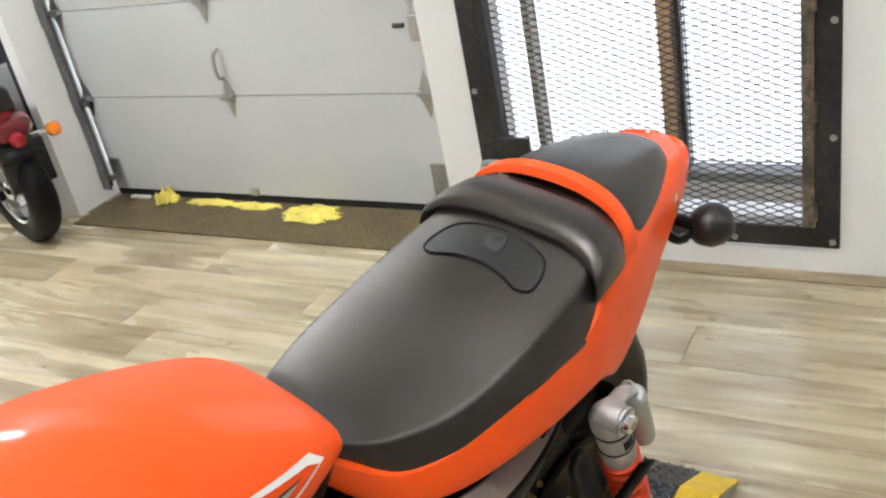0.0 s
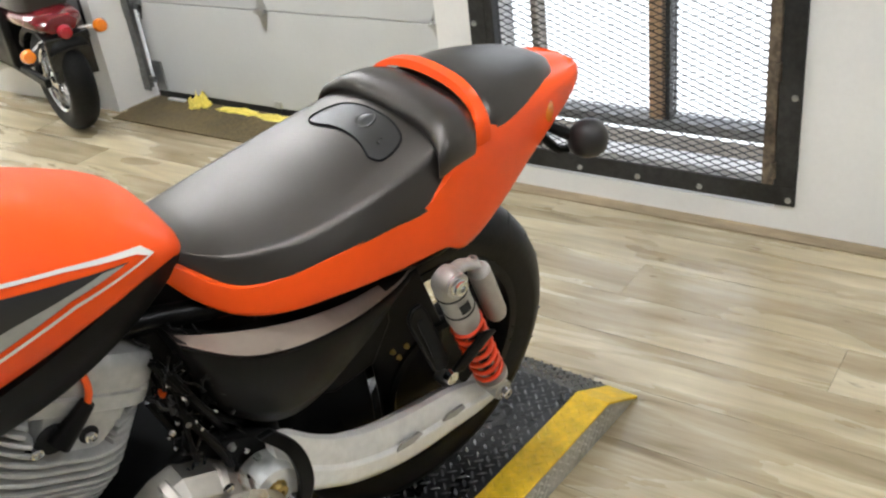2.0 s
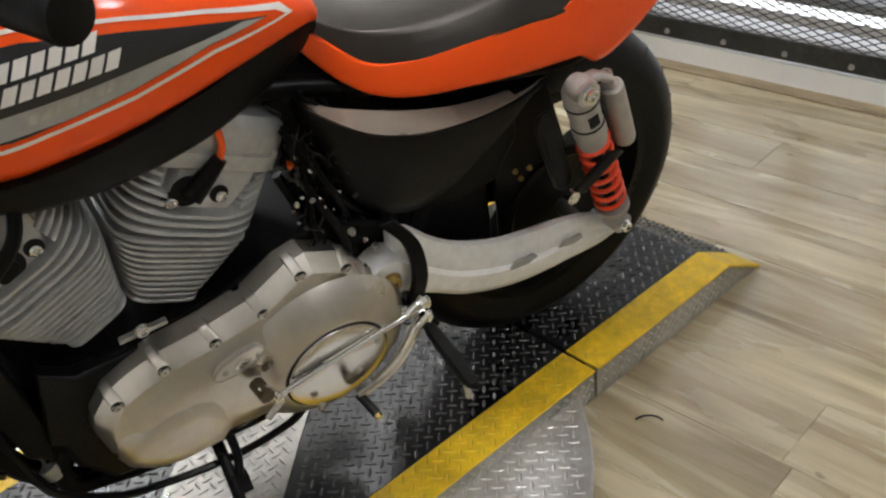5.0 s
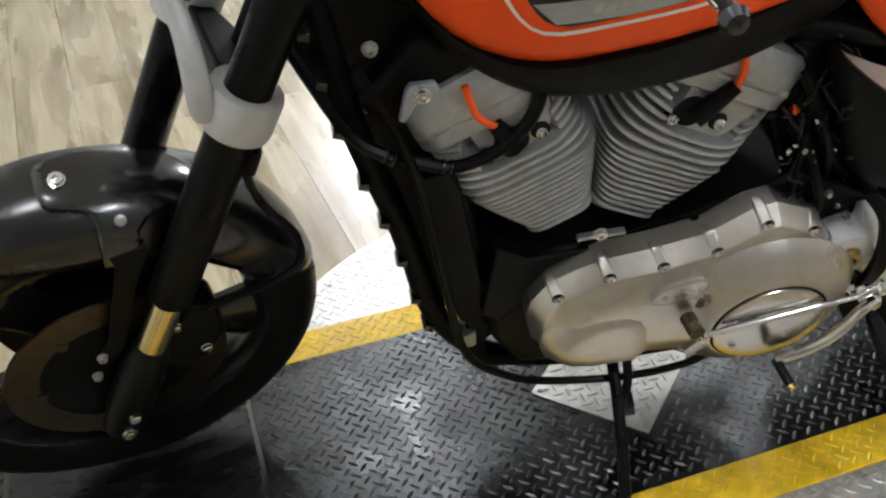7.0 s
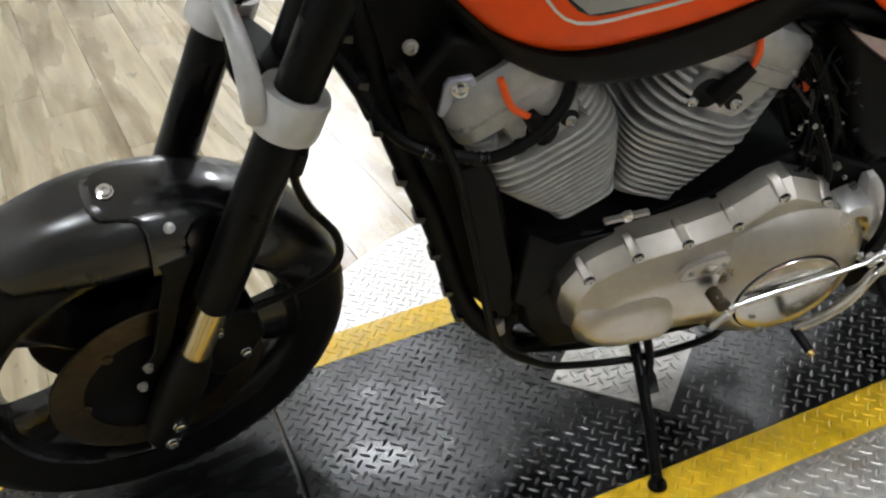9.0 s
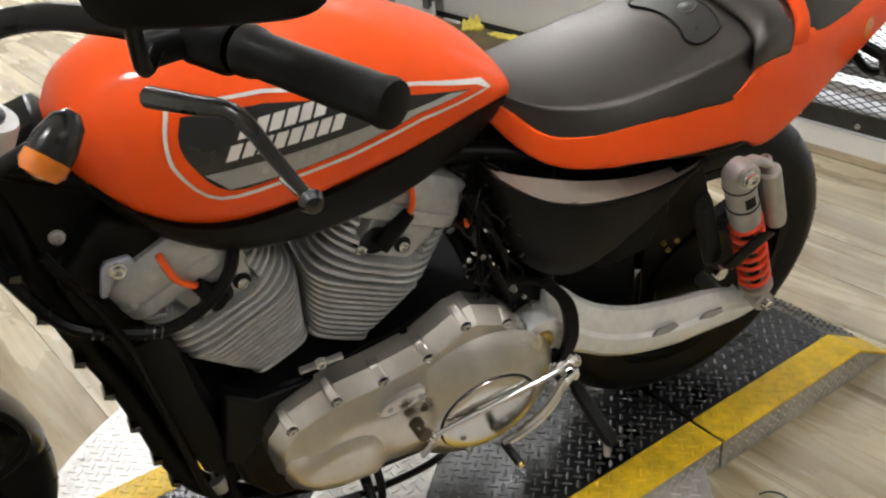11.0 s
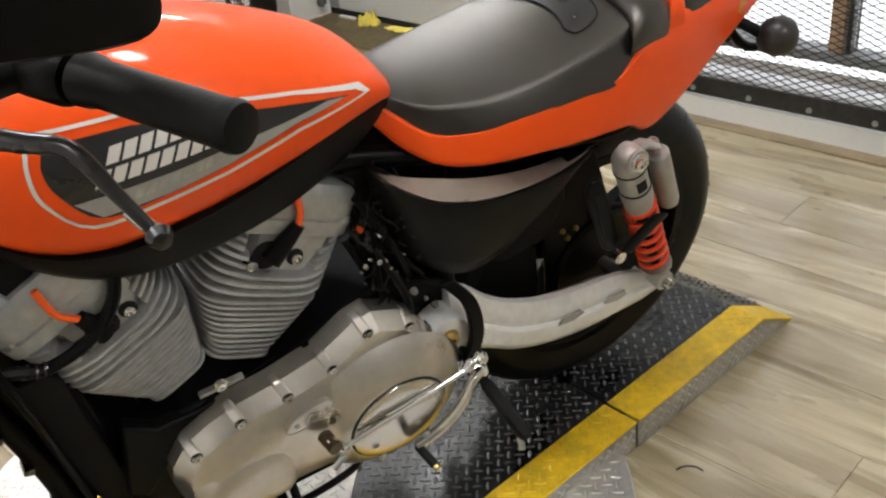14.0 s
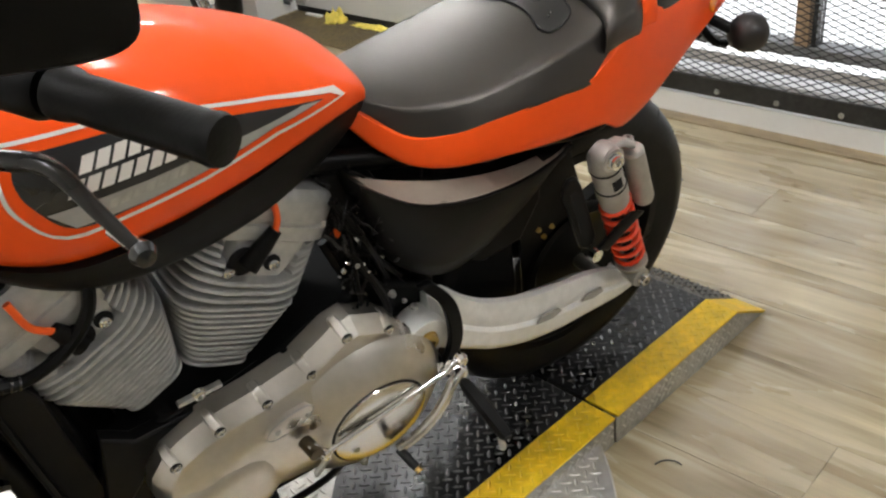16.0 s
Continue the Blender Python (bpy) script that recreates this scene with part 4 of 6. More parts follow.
# rear shocks
def shock(s):
    a, b = Vector((0.557, s * 0.182, 0.664)), Vector((0.694, s * 0.168, 0.342))
    t = (b - a).normalized()
    L = (b - a).length
    root = part("shock_body", lathe([(0.008, -0.006), (0.019, -0.002), (0.0245, 0.008), (0.0255, 0.020), (0.0255, 0.03), (0.0242, 0.075), (0.0265, 0.085), (0.0265, 0.105), (0.0248, 0.112), (0.0248, 0.128)], a, t, 28), SHOCK, bike, "silver shock absorber body")
    for d, rr in ((0.030, 0.0256), (0.078, 0.0252)):
        part("clamp_ring", lathe([(rr, d), (rr + 0.0012, d + 0.001), (rr + 0.0012, d + 0.003), (rr, d + 0.004)], a, t, 28), GROOVE, root)

    def wrap(d0, d1, w0, w1, r, material, name, label=""):
        across = t.cross(Vector((0, s, 0))).normalized()
        out = across.cross(t).normalized() * (1 if across.cross(t).y * s > 0 else -1)
        part(name, rings([[a + t * d + (out * math.cos(w) + across * math.sin(w)) * r for w in [radians(w0 + (w1 - w0) * k / 6) for k in range(7)]] for d in (d0, d1)], closed=False, cap=False), material, root, label)
    wrap(0.046, 0.070, -14, 26, 0.0266, GROOVE, "shock_label", "dark printed label")
    part("upper_eye", lathe([(0.010, -0.008), (0.019, -0.007), (0.0205, 0.0), (0.0205, 0.016), (0.019, 0.022), (0.010, 0.024)], a, (0, s, 0), 24), SHOCK, root)
    turns, bm = 7, bmesh.new()
    pts = []
    side = t.cross(Vector((0, 1, 0))).normalized()
    o = t.cross(side)
    for k in range(turns * 14 + 1):
        w = 2 * math.pi * k / 14
        pts.append(a + t * (0.122 + (L - 0.175) * k / (turns * 14)) + (side * math.cos(w) + o * math.sin(w)) * 0.0245)
    tube(pts, 0.0045, 8, 1, bm=bm)
    part("spring", bm, SPRING, root, "bright orange coil spring")
    part("damper_rod", rod(a + t * 0.12, b, 0.010), BLACK, root)
    part("spring_seat", lathe([(0.012, L - 0.055), (0.029, L - 0.052), (0.029, L - 0.042), (0.014, L - 0.03)], a, t, 24), SHOCK, root)
    part("lower_eye", lathe([(0.010, -0.018), (0.019, -0.016), (0.019, 0.016), (0.010, 0.018)], b, (0, 1, 0), 20), STEEL, root)
    part("upper_bolt", bolt(a + Vector((0, s * 0.026, 0)), (0, s, 0), 0.0125, 0.012), CHROME, root, "chrome mounting bolt")
    part("upper_washer", lathe([(0.02, 0), (0.02, 0.004), (0.01, 0.005)], a + Vector((0, s * 0.024, 0)), (0, s, 0), 20), STEEL, root)
    part("lower_bolt", bolt(b + Vector((0, s * 0.018, 0)), (0, s, 0), 0.010, 0.012), CHROME, root)
    # piggyback reservoir
    r0 = Vector((0.632, s * 0.178, 0.632))
    res = part("reservoir", lathe([(0.014, -0.010), (0.0180, -0.006), (0.0185, 0.02), (0.0185, 0.112), (0.0165, 0.122), (0.006, 0.124)], r0, t, 24), SHOCK, root, "silver piggyback reservoir")
    part("reservoir_bridge", rings([[p + Vector((0, yy, zz)) for yy, zz in ((-0.012, -0.007), (0.012, -0.007), (0.012, 0.007), (-0.012, 0.007))] for p in (a + Vector((0.01, 0, 0.004)), a + Vector((0.035, 0, 0.006)), r0 + Vector((-0.006, 0, 0.020)))]), SHOCK, root, bevel=0.006)
    part("reservoir_cap", bolt(r0 + Vector((-0.014, -s * 0.002, 0.026)), (0, 0, 1), 0.0085, 0.008), STEEL, res)
    return root


shock(-1)
shock(1)

# ---- engine ----
case = [(-0.26, 0.42), (-0.24, 0.30), (-0.20, 0.24), (0.0, 0.215), (0.22, 0.26), (0.28, 0.36), (0.28, 0.50), (0.16, 0.56), (0.02, 0.50), (-0.07, 0.46), (-0.15, 0.48)]
part("crankcase", slab(case, -0.12, 0.13), BLACK, bike, "black crankcase", bevel=0.01)


def cylinder(base, lean, label, wells, boot, lead):
    """Finned barrel, head with waved fins split round its plug face, and a two-piece rocker box."""
    ax = Vector((math.sin(lean), 0, math.cos(lean)))
    sx = Vector((math.cos(lean), 0, -math.sin(lean)))
    base = Vector(base)

    def oval(w, dep, n=44, e=0.40):
        out = []
        for k in range(n):
            c, q = math.cos(2 * math.pi * (k + 0.5) / n), math.sin(2 * math.pi * (k + 0.5) / n)
            out.append((math.copysign(abs(c) ** e, c) * w, math.copysign(abs(q) ** e, q) * dep))
        return out

    def level(pts, a, f=1.0):
        return [base + sx * x * f + Vector((0, y * f, 0)) + ax * a for x, y in pts]
    root = part("cylinder_barrel", rings([level(oval(w, d), a) for w, d, a in ((0.036, 0.066, -0.03), (0.036, 0.070, 0.0), (0.062, 0.072, 0.092), (0.074, 0.080, 0.20))]), FINS, bike, label, angle=60)
    for k in range(-1, 10):
        d = k * 0.0099
        f = max(0.0, d / 0.089)
        o = oval(0.053 + 0.043 * f ** 0.9, 0.096 + 0.010 * f)
        part("cooling_fin", rings([level(o, d, 0.982), level(o, d + 0.0010, 0.999), level(o, d + 0.0046, 0.999), level(o, d + 0.0056, 0.982)]), FINS, root, angle=60)
    for j in range(7):
        a0 = 0.1005 + 0.0128 * j
        ring = []
        for x, y in oval(0.0985, 0.106, 56):
            u = x / 0.0985
            rise = 0.0
            if y < 0:
                rise = 0.016 * max(0.0, (-u - 0.22) / 0.78) ** 1.1 + 0.022 * max(0.0, (u - 0.42) / 0.58) ** 1.1
                if j > 2 and -0.40 - 0.02 * j < u < 0.50 + 0.04 * (j - 3):
                    y = -0.072
            else:
                rise = 0.012
            ring.append((x, y, rise * min(1.0, 0.45 + 0.2 * j)))
        def sheet(a, f):
            return [base + sx * x * f + Vector((0, y * f, 0)) + ax * (a + r) for x, y, r in ring]
        part("cooling_fin", rings([sheet(a0, 0.98), sheet(a0 + 0.0012, 0.999), sheet(a0 + 0.0052, 0.999), sheet(a0 + 0.0064, 0.98)]), FINS, root, angle=60)
    o = oval(0.102, 0.105, 32, 0.30)
    rb = part("rocker_box", rings([level(o, 0.198, 0.97), level(o, 0.201), level(o, 0.221), level(o, 0.223, 0.965), level(o, 0.2265, 0.965), level(o, 0.2285, 0.99), level(o, 0.252, 0.985), level(o, 0.264, 0.95), level(o, 0.272, 0.88), level(o, 0.275, 0.70)]), FINS, root, "grey rocker box", angle=35)
    for x in (-0.080, 0.084):
        part("rocker_bolt", bolt(base + sx * x + ax * 0.221 + Vector((0, -0.096, 0)), ax, 0.0055, 0.010), STEEL, rb)
    # smooth face of the head between the split fins, plug hollow as a dark disc
    plate = [(-0.040, 0.205), (-0.036, 0.150), (-0.030, 0.138), (0.000, 0.134), (0.038, 0.137), (0.048, 0.148), (0.064, 0.180), (0.068, 0.205)]
    mx, ma = 0.010, 0.172
    part("head_face", rings([[base + sx * (mx + (x - mx) * f) + ax * (ma + (a - ma) * f) + Vector((0, y, 0)) for x, a in plate] for y, f in ((-0.05, 1.12), (-0.088, 1.06), (-0.0965, 0.97), (-0.0975, 0.88))]), FINS, root, angle=40)
    for x, z in wells:
        c = Vector((x, -0.0985, z))
        # Dark disc on the face holds the shade of a bolt well.
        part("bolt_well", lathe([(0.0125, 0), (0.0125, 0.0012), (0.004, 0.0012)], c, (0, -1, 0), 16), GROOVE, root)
        part("head_bolt", lathe([(0.0078, 0), (0.0078, 0.009), (0.005, 0.0105), (0.003, 0.0065)], c, (0, -1, 0), 12), CHROME, root, "bright head bolt set on a dark disc")
    p0 = Vector((boot[0][0], -0.0985, boot[0][1]))
    # Shade of the plug hollow, laid on as a dark disc.
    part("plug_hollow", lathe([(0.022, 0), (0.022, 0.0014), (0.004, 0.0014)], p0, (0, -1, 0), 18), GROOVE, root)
    part("plug_boot", tube([(x, -0.112, z) for x, z in boot], 0.0135, 12, radii=(0.0155, 0.0095)), GRIP, root, "black spark plug boot")
    part("plug_lead", tube([(x, y, z) for x, y, z in lead], 0.0048, 8), WIRE, root, "bright orange ignition lead")
    return root


cylinder((-0.053, 0, 0.509), radians(26.5), "grey rear cylinder with cooling fins", ((-0.022, 0.662), (0.041, 0.645)), ((0.002, 0.666), (0.026, 0.686), (0.048, 0.706)), ((0.047, -0.112, 0.703), (0.053, -0.112, 0.725), (0.051, -0.105, 0.752), (0.045, -0.08, 0.785)))
cylinder((-0.1495, 0, 0.511), radians(-26.5), "grey front cylinder with cooling fins", ((-0.185, 0.666), (-0.250, 0.636)), ((-0.220, 0.655), (-0.232, 0.675), (-0.243, 0.692)), ((-0.240, -0.112, 0.688), (-0.249, -0.113, 0.694), (-0.267, -0.114, 0.712), (-0.279, -0.108, 0.749)))

# primary cover: flange, sloping shoulder, flat outer face and clutch bulge
outline = [(-0.203, 0.385), (-0.198, 0.413), (-0.172, 0.449), (-0.137, 0.466), (-0.093, 0.479), (-0.035, 0.486), (0.031, 0.500), (0.062, 0.517), (0.090, 0.534), (0.122, 0.541), (0.169, 0.521), (0.207, 0.481), (0.234, 0.420), (0.240, 0.356), (0.214, 0.285), (0.155, 0.250), (0.09, 0.258), (0.018, 0.280), (-0.105, 0.288), (-0.158, 0.302), (-0.193, 0.335)]


def inset_line(q, d):
    """Move a closed outline inwards by d."""
    out = []
    n = len(q)
    for k in range(n):
        a, b, c = (Vector((*q[(k + i) % n], 0)) for i in (-1, 0, 1))
        t = ((b - a).normalized() + (c - b).normalized()).normalized()
        out.append((b.x + t.y * d, b.y - t.x * d))
    return out


rs = [[(x, y, z) for x, z in inset_line(outline, d)] for d, y in ((0.0, -0.115), (0.0, -0.150), (0.003, -0.154), (0.013, -0.172), (0.018, -0.1765), (0.026, -0.1785), (0.036, -0.184), (0.050, -0.191), (0.066, -0.194))]
cover = part("primary_cover", rings(rs), PRIMARY, bike, "satin silver primary cover", angle=24, bevel=0.0025)
pod = [(-0.180, 0.352), (-0.176, 0.374), (-0.158, 0.394), (-0.115, 0.409), (-0.072, 0.408), (-0.050, 0.396), (-0.038, 0.372), (-0.034, 0.325), (-0.052, 0.304), (-0.115, 0.302), (-0.150, 0.312), (-0.172, 0.330)]
part("rotor_pod", rings([[(x, y, z) for x, z in inset_line(pod, d)] for d, y in ((-0.010, -0.178), (-0.002, -0.187), (0.007, -0.195), (0.018, -0.2000), (0.030, -0.2015))]), PRIMARY, cover, "raised oblong pod", angle=60)
for (x, z), (ex, ez) in (((0.103, 0.526), (0.098, 0.541)), ((0.043, 0.488), (0.036, 0.506)), ((-0.028, 0.474), (-0.034, 0.490)), ((-0.100, 0.467), (-0.106, 0.480)), ((-0.168, 0.441), (-0.174, 0.452)), ((0.171, 0.504), (0.178, 0.518)), ((0.211, 0.452), (0.222, 0.458))):
    t = Vector((ex - x, 0, ez - z))
    n = Vector((-t.z, 0, t.x)).normalized() * 0.0078
    p, e = Vector((x, -0.1738, z)), Vector((ex, -0.1535, ez))
    part("bolt_channel", rings([[q + n, q - n, q - n + Vector((0, 0.02, 0)), q + n + Vector((0, 0.02, 0))] for q in (e, p, p - t.normalized() * 0.010)]), PRIMARY, cover, bevel=0.003)
    # Flat near-black disc gives the shade round the bolt.
    part("bolt_recess", lathe([(0.0085, 0), (0.0085, 0.001), (0.002, 0.001)], p + Vector((0, -0.0003, 0)), (0, -1, 0), 16), GROOVE, cover)
    part("cover_bolt", bolt(p, (0, -1, 0.1), 0.0056, 0.006), CHROME, cover)
DERBY = Vector((0.126, -0.190, 0.368))
DAX = Vector((0, -1, -0.10)).normalized()
part("clutch_bulge", lathe([(0.136, -0.020), (0.126, -0.009), (0.114, 0.000), (0.101, 0.009), (0.088, 0.0165), (0.084, 0.018), (0.03, 0.018)], DERBY, DAX, 56), PRIMARY, cover, angle=60)
# Near-black ring puts the shade of the gap into colour.
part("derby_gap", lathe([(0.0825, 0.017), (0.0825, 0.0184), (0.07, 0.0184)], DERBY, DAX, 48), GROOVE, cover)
part("derby_cover", lathe([(0.0795, 0.017), (0.079, 0.022), (0.075, 0.0240), (0.058, 0.0250), (0.0, 0.0262)], DERBY, DAX, 48), POLISHED, cover, "polished round derby cover")
part("derby_emblem", rings([[DERBY + DAX * h + Vector((0.058 * f * math.cos(a), 0, 0.014 + 0.046 * f * math.sin(a))) for a in [radians(d) for d in range(8, 173, 12)]] for h, f in ((0.0245, 1.0), (0.0275, 0.98), (0.0285, 0.92))]), POLISHED, cover, "raised crescent", angle=50)
for k in range(5):
    a = radians(90 + 72 * k)
    part("derby_bolt", bolt(DERBY + DAX * 0.0245 + Vector((0.066 * math.cos(a), 0.0066 * math.sin(a), 0.066 * math.sin(a))), DAX, 0.0054, 0.005), STEEL, cover)
pl = [(-0.045, 0.40), (-0.03, 0.42), (0.005, 0.428), (0.035, 0.425), (0.045, 0.408), (0.03, 0.39), (-0.005, 0.383), (-0.035, 0.387)]
pl = [(-0.010 + 0.84 * x, 0.446 + 0.72 * (z - 0.405) + 0.12 * x) for x, z in pl]
ip = part("inspection_plate", slab(pl, -0.190, -0.2005), PRIMARY, cover, "oval inspection plate", bevel=0.002)
part("plate_rim", tube([(x, -0.1998, z) for x, z in pl + pl[:1]], 0.0011, 6), STEEL, ip)
for x in (-0.030, 0.018):
    part("plate_screw", bolt((x, -0.2002, 0.445 + 0.12 * x), (0, -1, 0), 0.004, 0.003), STEEL, ip)
part("plate_mark", slab([(-0.018, 0.442), (-0.009, 0.455), (0.008, 0.449), (-0.006, 0.437)], -0.200, -0.2025), POLISHED, ip)

# ---- bodywork ----
TX = [-0.36, -0.335, -0.28, -0.20, -0.10, 0.0, 0.08, 0.15, 0.19, 0.210, 0.219]
TT = [0.905, 0.943, 0.976, 0.997, 0.996, 0.975, 0.944, 0.909, 0.882, 0.862, 0.846]
TB = [0.880, 0.842, 0.788, 0.759, 0.766, 0.786, 0.808, 0.826, 0.832, 0.828, 0.832]
TW = [0.03, 0.078, 0.112, 0.132, 0.140, 0.139, 0.132, 0.117, 0.103, 0.087, 0.062]


def tank_row(x):
    t, b, w = (curve_at(TX, q, x) for q in (TT, TB, TW))
    return t, b, w, b + 0.36 * (t - b)


def tank_y(x, z):
    t, b, w, m = tank_row(x)
    f, e = ((z - m) / (t - m), 2.25) if z > m else ((m - z) / (m - b), 4.0)
    return w * max(0.0, 1 - min(1, abs(f)) ** e) ** (1 / e)


rs = []
for k in range(45):
    x = TX[0] + (TX[-1] - TX[0]) * (0.5 - 0.5 * math.cos(math.pi * k / 44))
    t, b, w, m = tank_row(x)
    ring = []
    for a in range(48):
        th = 2 * math.pi * a / 48
        c, s = math.cos(th), math.sin(th)
        e = 2.25 if s > 0 else 4.0
        ring.append((x, math.copysign(abs(c) ** (2 / e), c) * w, m + math.copysign(abs(s) ** (2 / e), s) * ((t - m) if s > 0 else (m - b))))
    rs.append(ring)
tank = part("fuel_tank", rings(rs), ORANGE, bike, "glossy orange fuel tank", angle=70)

# black skirt under the tank
SX = [-0.33, -0.29, -0.20, -0.10, 0.02, 0.12, 0.19, 0.215]
SB = [0.832, 0.782, 0.729, 0.720, 0.735, 0.767, 0.797, 0.80]
rs = []
for k in range(28):
    x = SX[0] + (SX[-1] - SX[0]) * k / 27
    w = max(0.02, curve_at(TX, TW, min(x + 0.008, 0.214)) - 0.004)
    top, low = curve_at(TX, TB, min(x, 0.215)) + 0.016, curve_at(SX, SB, x)
    rs.append([(x, y * w, z) for y, z in ((-1, top), (-0.99, top - 0.3 * (top - low)), (-0.93, low + 0.012), (-0.85, low), (0.85, low), (0.93, low + 0.012), (0.99, top - 0.3 * (top - low)), (1, top))])
part("tank_skirt", rings(rs), MATTE_BLACK, bike, "matte black skirt below the tank", angle=50)


def decal(outline, off, material, name, label="", m=None, parent=None, cuts=5):
    """A thin patch that follows the left flank of the tank."""
    bm = bmesh.new()
    f = bm.faces.new([bm.verts.new((x, 0, z)) for x, z in outline])
    bmesh.ops.triangulate(bm, faces=[f])
    for _ in range(3):
        long = [e for e in bm.edges if e.calc_length() > 0.018]
        if not long:
            break
        bmesh.ops.subdivide_edges(bm, edges=long, cuts=1)
        bmesh.ops.triangulate(bm, faces=bm.faces[:])
    for v in bm.verts:
        v.co.y = -tank_y(v.co.x, v.co.z) - off
    ob = part(name, bm, material, parent or tank, label)
    return ob


def band(outer, inner, off, material, name, label):
    bm = bmesh.new()
    def dense(q):
        out = []
        for a, b in zip(q, q[1:] + q[:1]):
            for k in range(6):
                out.append((a[0] + (b[0] - a[0]) * k / 6, a[1] + (b[1] - a[1]) * k / 6))
        return out
    o, i = dense(outer), dense(inner)
    rows = [[bm.verts.new((x, -tank_y(x, z) - off, z)) for x, z in q] for q in (o, i)]
    n = len(o)
    for k in range(n):
        bm.faces.new((rows[0][k], rows[0][(k + 1) % n], rows[1][(k + 1) % n], rows[1][k]))
    return part(name, bm, material, tank, label)


OUT = [(-0.236, 0.940), (-0.246, 0.900), (-0.240, 0.862), (-0.198, 0.820), (-0.110, 0.827), (-0.037, 0.837), (0.060, 0.858), (0.168, 0.866), (0.155, 0.880), (0.060, 0.905), (-0.03, 0.924), (-0.13, 0.940)]
INN = [(x + (0.0045 if x < -0.2 else 0) + (-0.009 if x > 0.14 else 0), z + (0.0045 if k in (3, 4, 5, 6) else -0.004 if k in (0, 8, 9, 10, 11) else 0.0015 if k == 7 else 0.001)) for k, (x, z) in enumerate(OUT)]
BLK = [(-0.222, 0.926), (-0.230, 0.900), (-0.221, 0.869), (-0.186, 0.831), (-0.110, 0.837), (-0.039, 0.848), (0.056, 0.869), (0.134, 0.8745), (0.056, 0.892), (-0.03, 0.910), (-0.13, 0.926)]
def rounded(q, n=5):
    """Round the front corner of a tank outline."""
    return [(p.x, p.z) for p in smooth_line([(x, 0, z) for x, z in q[:n]], 4)] + q[n:]


OUT, INN, BLK = rounded(OUT), rounded(INN), rounded(BLK)
band(OUT, INN, 0.0012, STRIPE, "pinstripe", "white pinstripe round the tank panel")
decal(BLK, 0.0012, DECAL_BLACK, "tank_panel", "black graphic panel")
decal([(-0.211, 0.857), (-0.186, 0.8325), (-0.110, 0.8385), (-0.039, 0.8495), (0.056, 0.8705), (0.128, 0.8750), (0.10, 0.8805), (0.0, 0.874), (-0.10, 0.864)], 0.0022, DECAL_GREY, "tank_band", "grey band along the panel")
# lettering too soft to read stands as slanted bars
for row, (x0, z0, h, step, n, wd) in enumerate(((-0.168, 0.8935, 0.0195, 0.0178, 6, 0.0140), (-0.186, 0.8695, 0.0195, 0.0178, 8, 0.0140), (-0.150, 0.8445, 0.012, 0.014, 8, 0.0100))):
    for k in range(n):
        x, z = x0 + k * step, z0 + k * step * (0.07 if row < 2 else 0.13)
        q = [(x, z), (x + wd, z + 0.001), (x + wd + h * 0.5, z + h), (x + h * 0.5, z + h - 0.001)]
        decal(q, 0.003, STRIPE if row < 2 else HATCH, "letter_bar")

# seat: a crown over the edge line, set a little to the stand side
LEAN = Matrix.Translation((0, -0.006, 0))
QX = [0.185, 0.204, 0.234, 0.263, 0.327, 0.40, 0.49, 0.565, 0.60, 0.635, 0.66]
QE = [0.822, 0.806, 0.778, 0.762, 0.762, 0.770, 0.773, 0.774, 0.800, 0.826, 0.842]
QT = [0.828, 0.828, 0.820, 0.814, 0.811, 0.817, 0.834, 0.850, 0.856, 0.856, 0.852]
QW = [0.045, 0.062, 0.089, 0.110, 0.1355, 0.1465, 0.1495, 0.147, 0.138, 0.128, 0.118]


def seat_z(x, y):
    e, t, w = (curve_at(QX, q, x) for q in (QE, QT, QW))
    f = min(1, abs(y) / w)
    if f < 0.84:
        return e + (t - e) * (1 - 0.20 * (f / 0.84) ** 2.0)
    g = (f - 0.84) / 0.16
    return e + (t - e) * 0.80 * (1 - 0.85 * g - 0.15 * g ** 3)


rs = []
for k in range(64):
    x = QX[0] + (QX[-1] - QX[0]) * k / 63
    e, t, w = (curve_at(QX, q, x) for q in (QE, QT, QW))
    top = [(x, w * f, 0) for f in [math.copysign(q, k) for k, q in [(-1, q) for q in (1, 0.985, 0.96, 0.93, 0.90, 0.87, 0.845, 0.82, 0.79, 0.75, 0.68, 0.58, 0.46, 0.32, 0.16)] + [(1, q) for q in (0, 0.16, 0.32, 0.46, 0.58, 0.68, 0.75, 0.79, 0.82, 0.845, 0.87, 0.90, 0.93, 0.96, 0.985, 1)]]]
    top = [(x, y, seat_z(x, y)) for _, y, _ in top]
    rs.append([(x, -w * 0.985, e - 0.02)] + top + [(x, w * 0.985, e - 0.02)])
seat = part("rider_seat", rings(rs), VINYL, bike, "black textured vinyl rider seat", angle=60, m=LEAN)
# inset panel and its stitched bead on the bolster
trap = [(0.512, -0.066), (0.520, -0.083), (0.545, -0.082), (0.570, -0.068), (0.582, -0.035), (0.584, 0.0), (0.582, 0.035), (0.570, 0.068), (0.545, 0.082), (0.520, 0.083), (0.512, 0.066), (0.522, 0.035), (0.526, 0.0), (0.522, -0.035)]
bm = bmesh.new()
f = bm.faces.new([bm.verts.new((x, y, 0)) for x, y in trap])
bmesh.ops.triangulate(bm, faces=[f])
for _ in range(4):
    long = [e for e in bm.edges if e.calc_length() > 0.016]
    if long:
        bmesh.ops.subdivide_edges(bm, edges=long, cuts=1)
        bmesh.ops.triangulate(bm, faces=bm.faces[:])
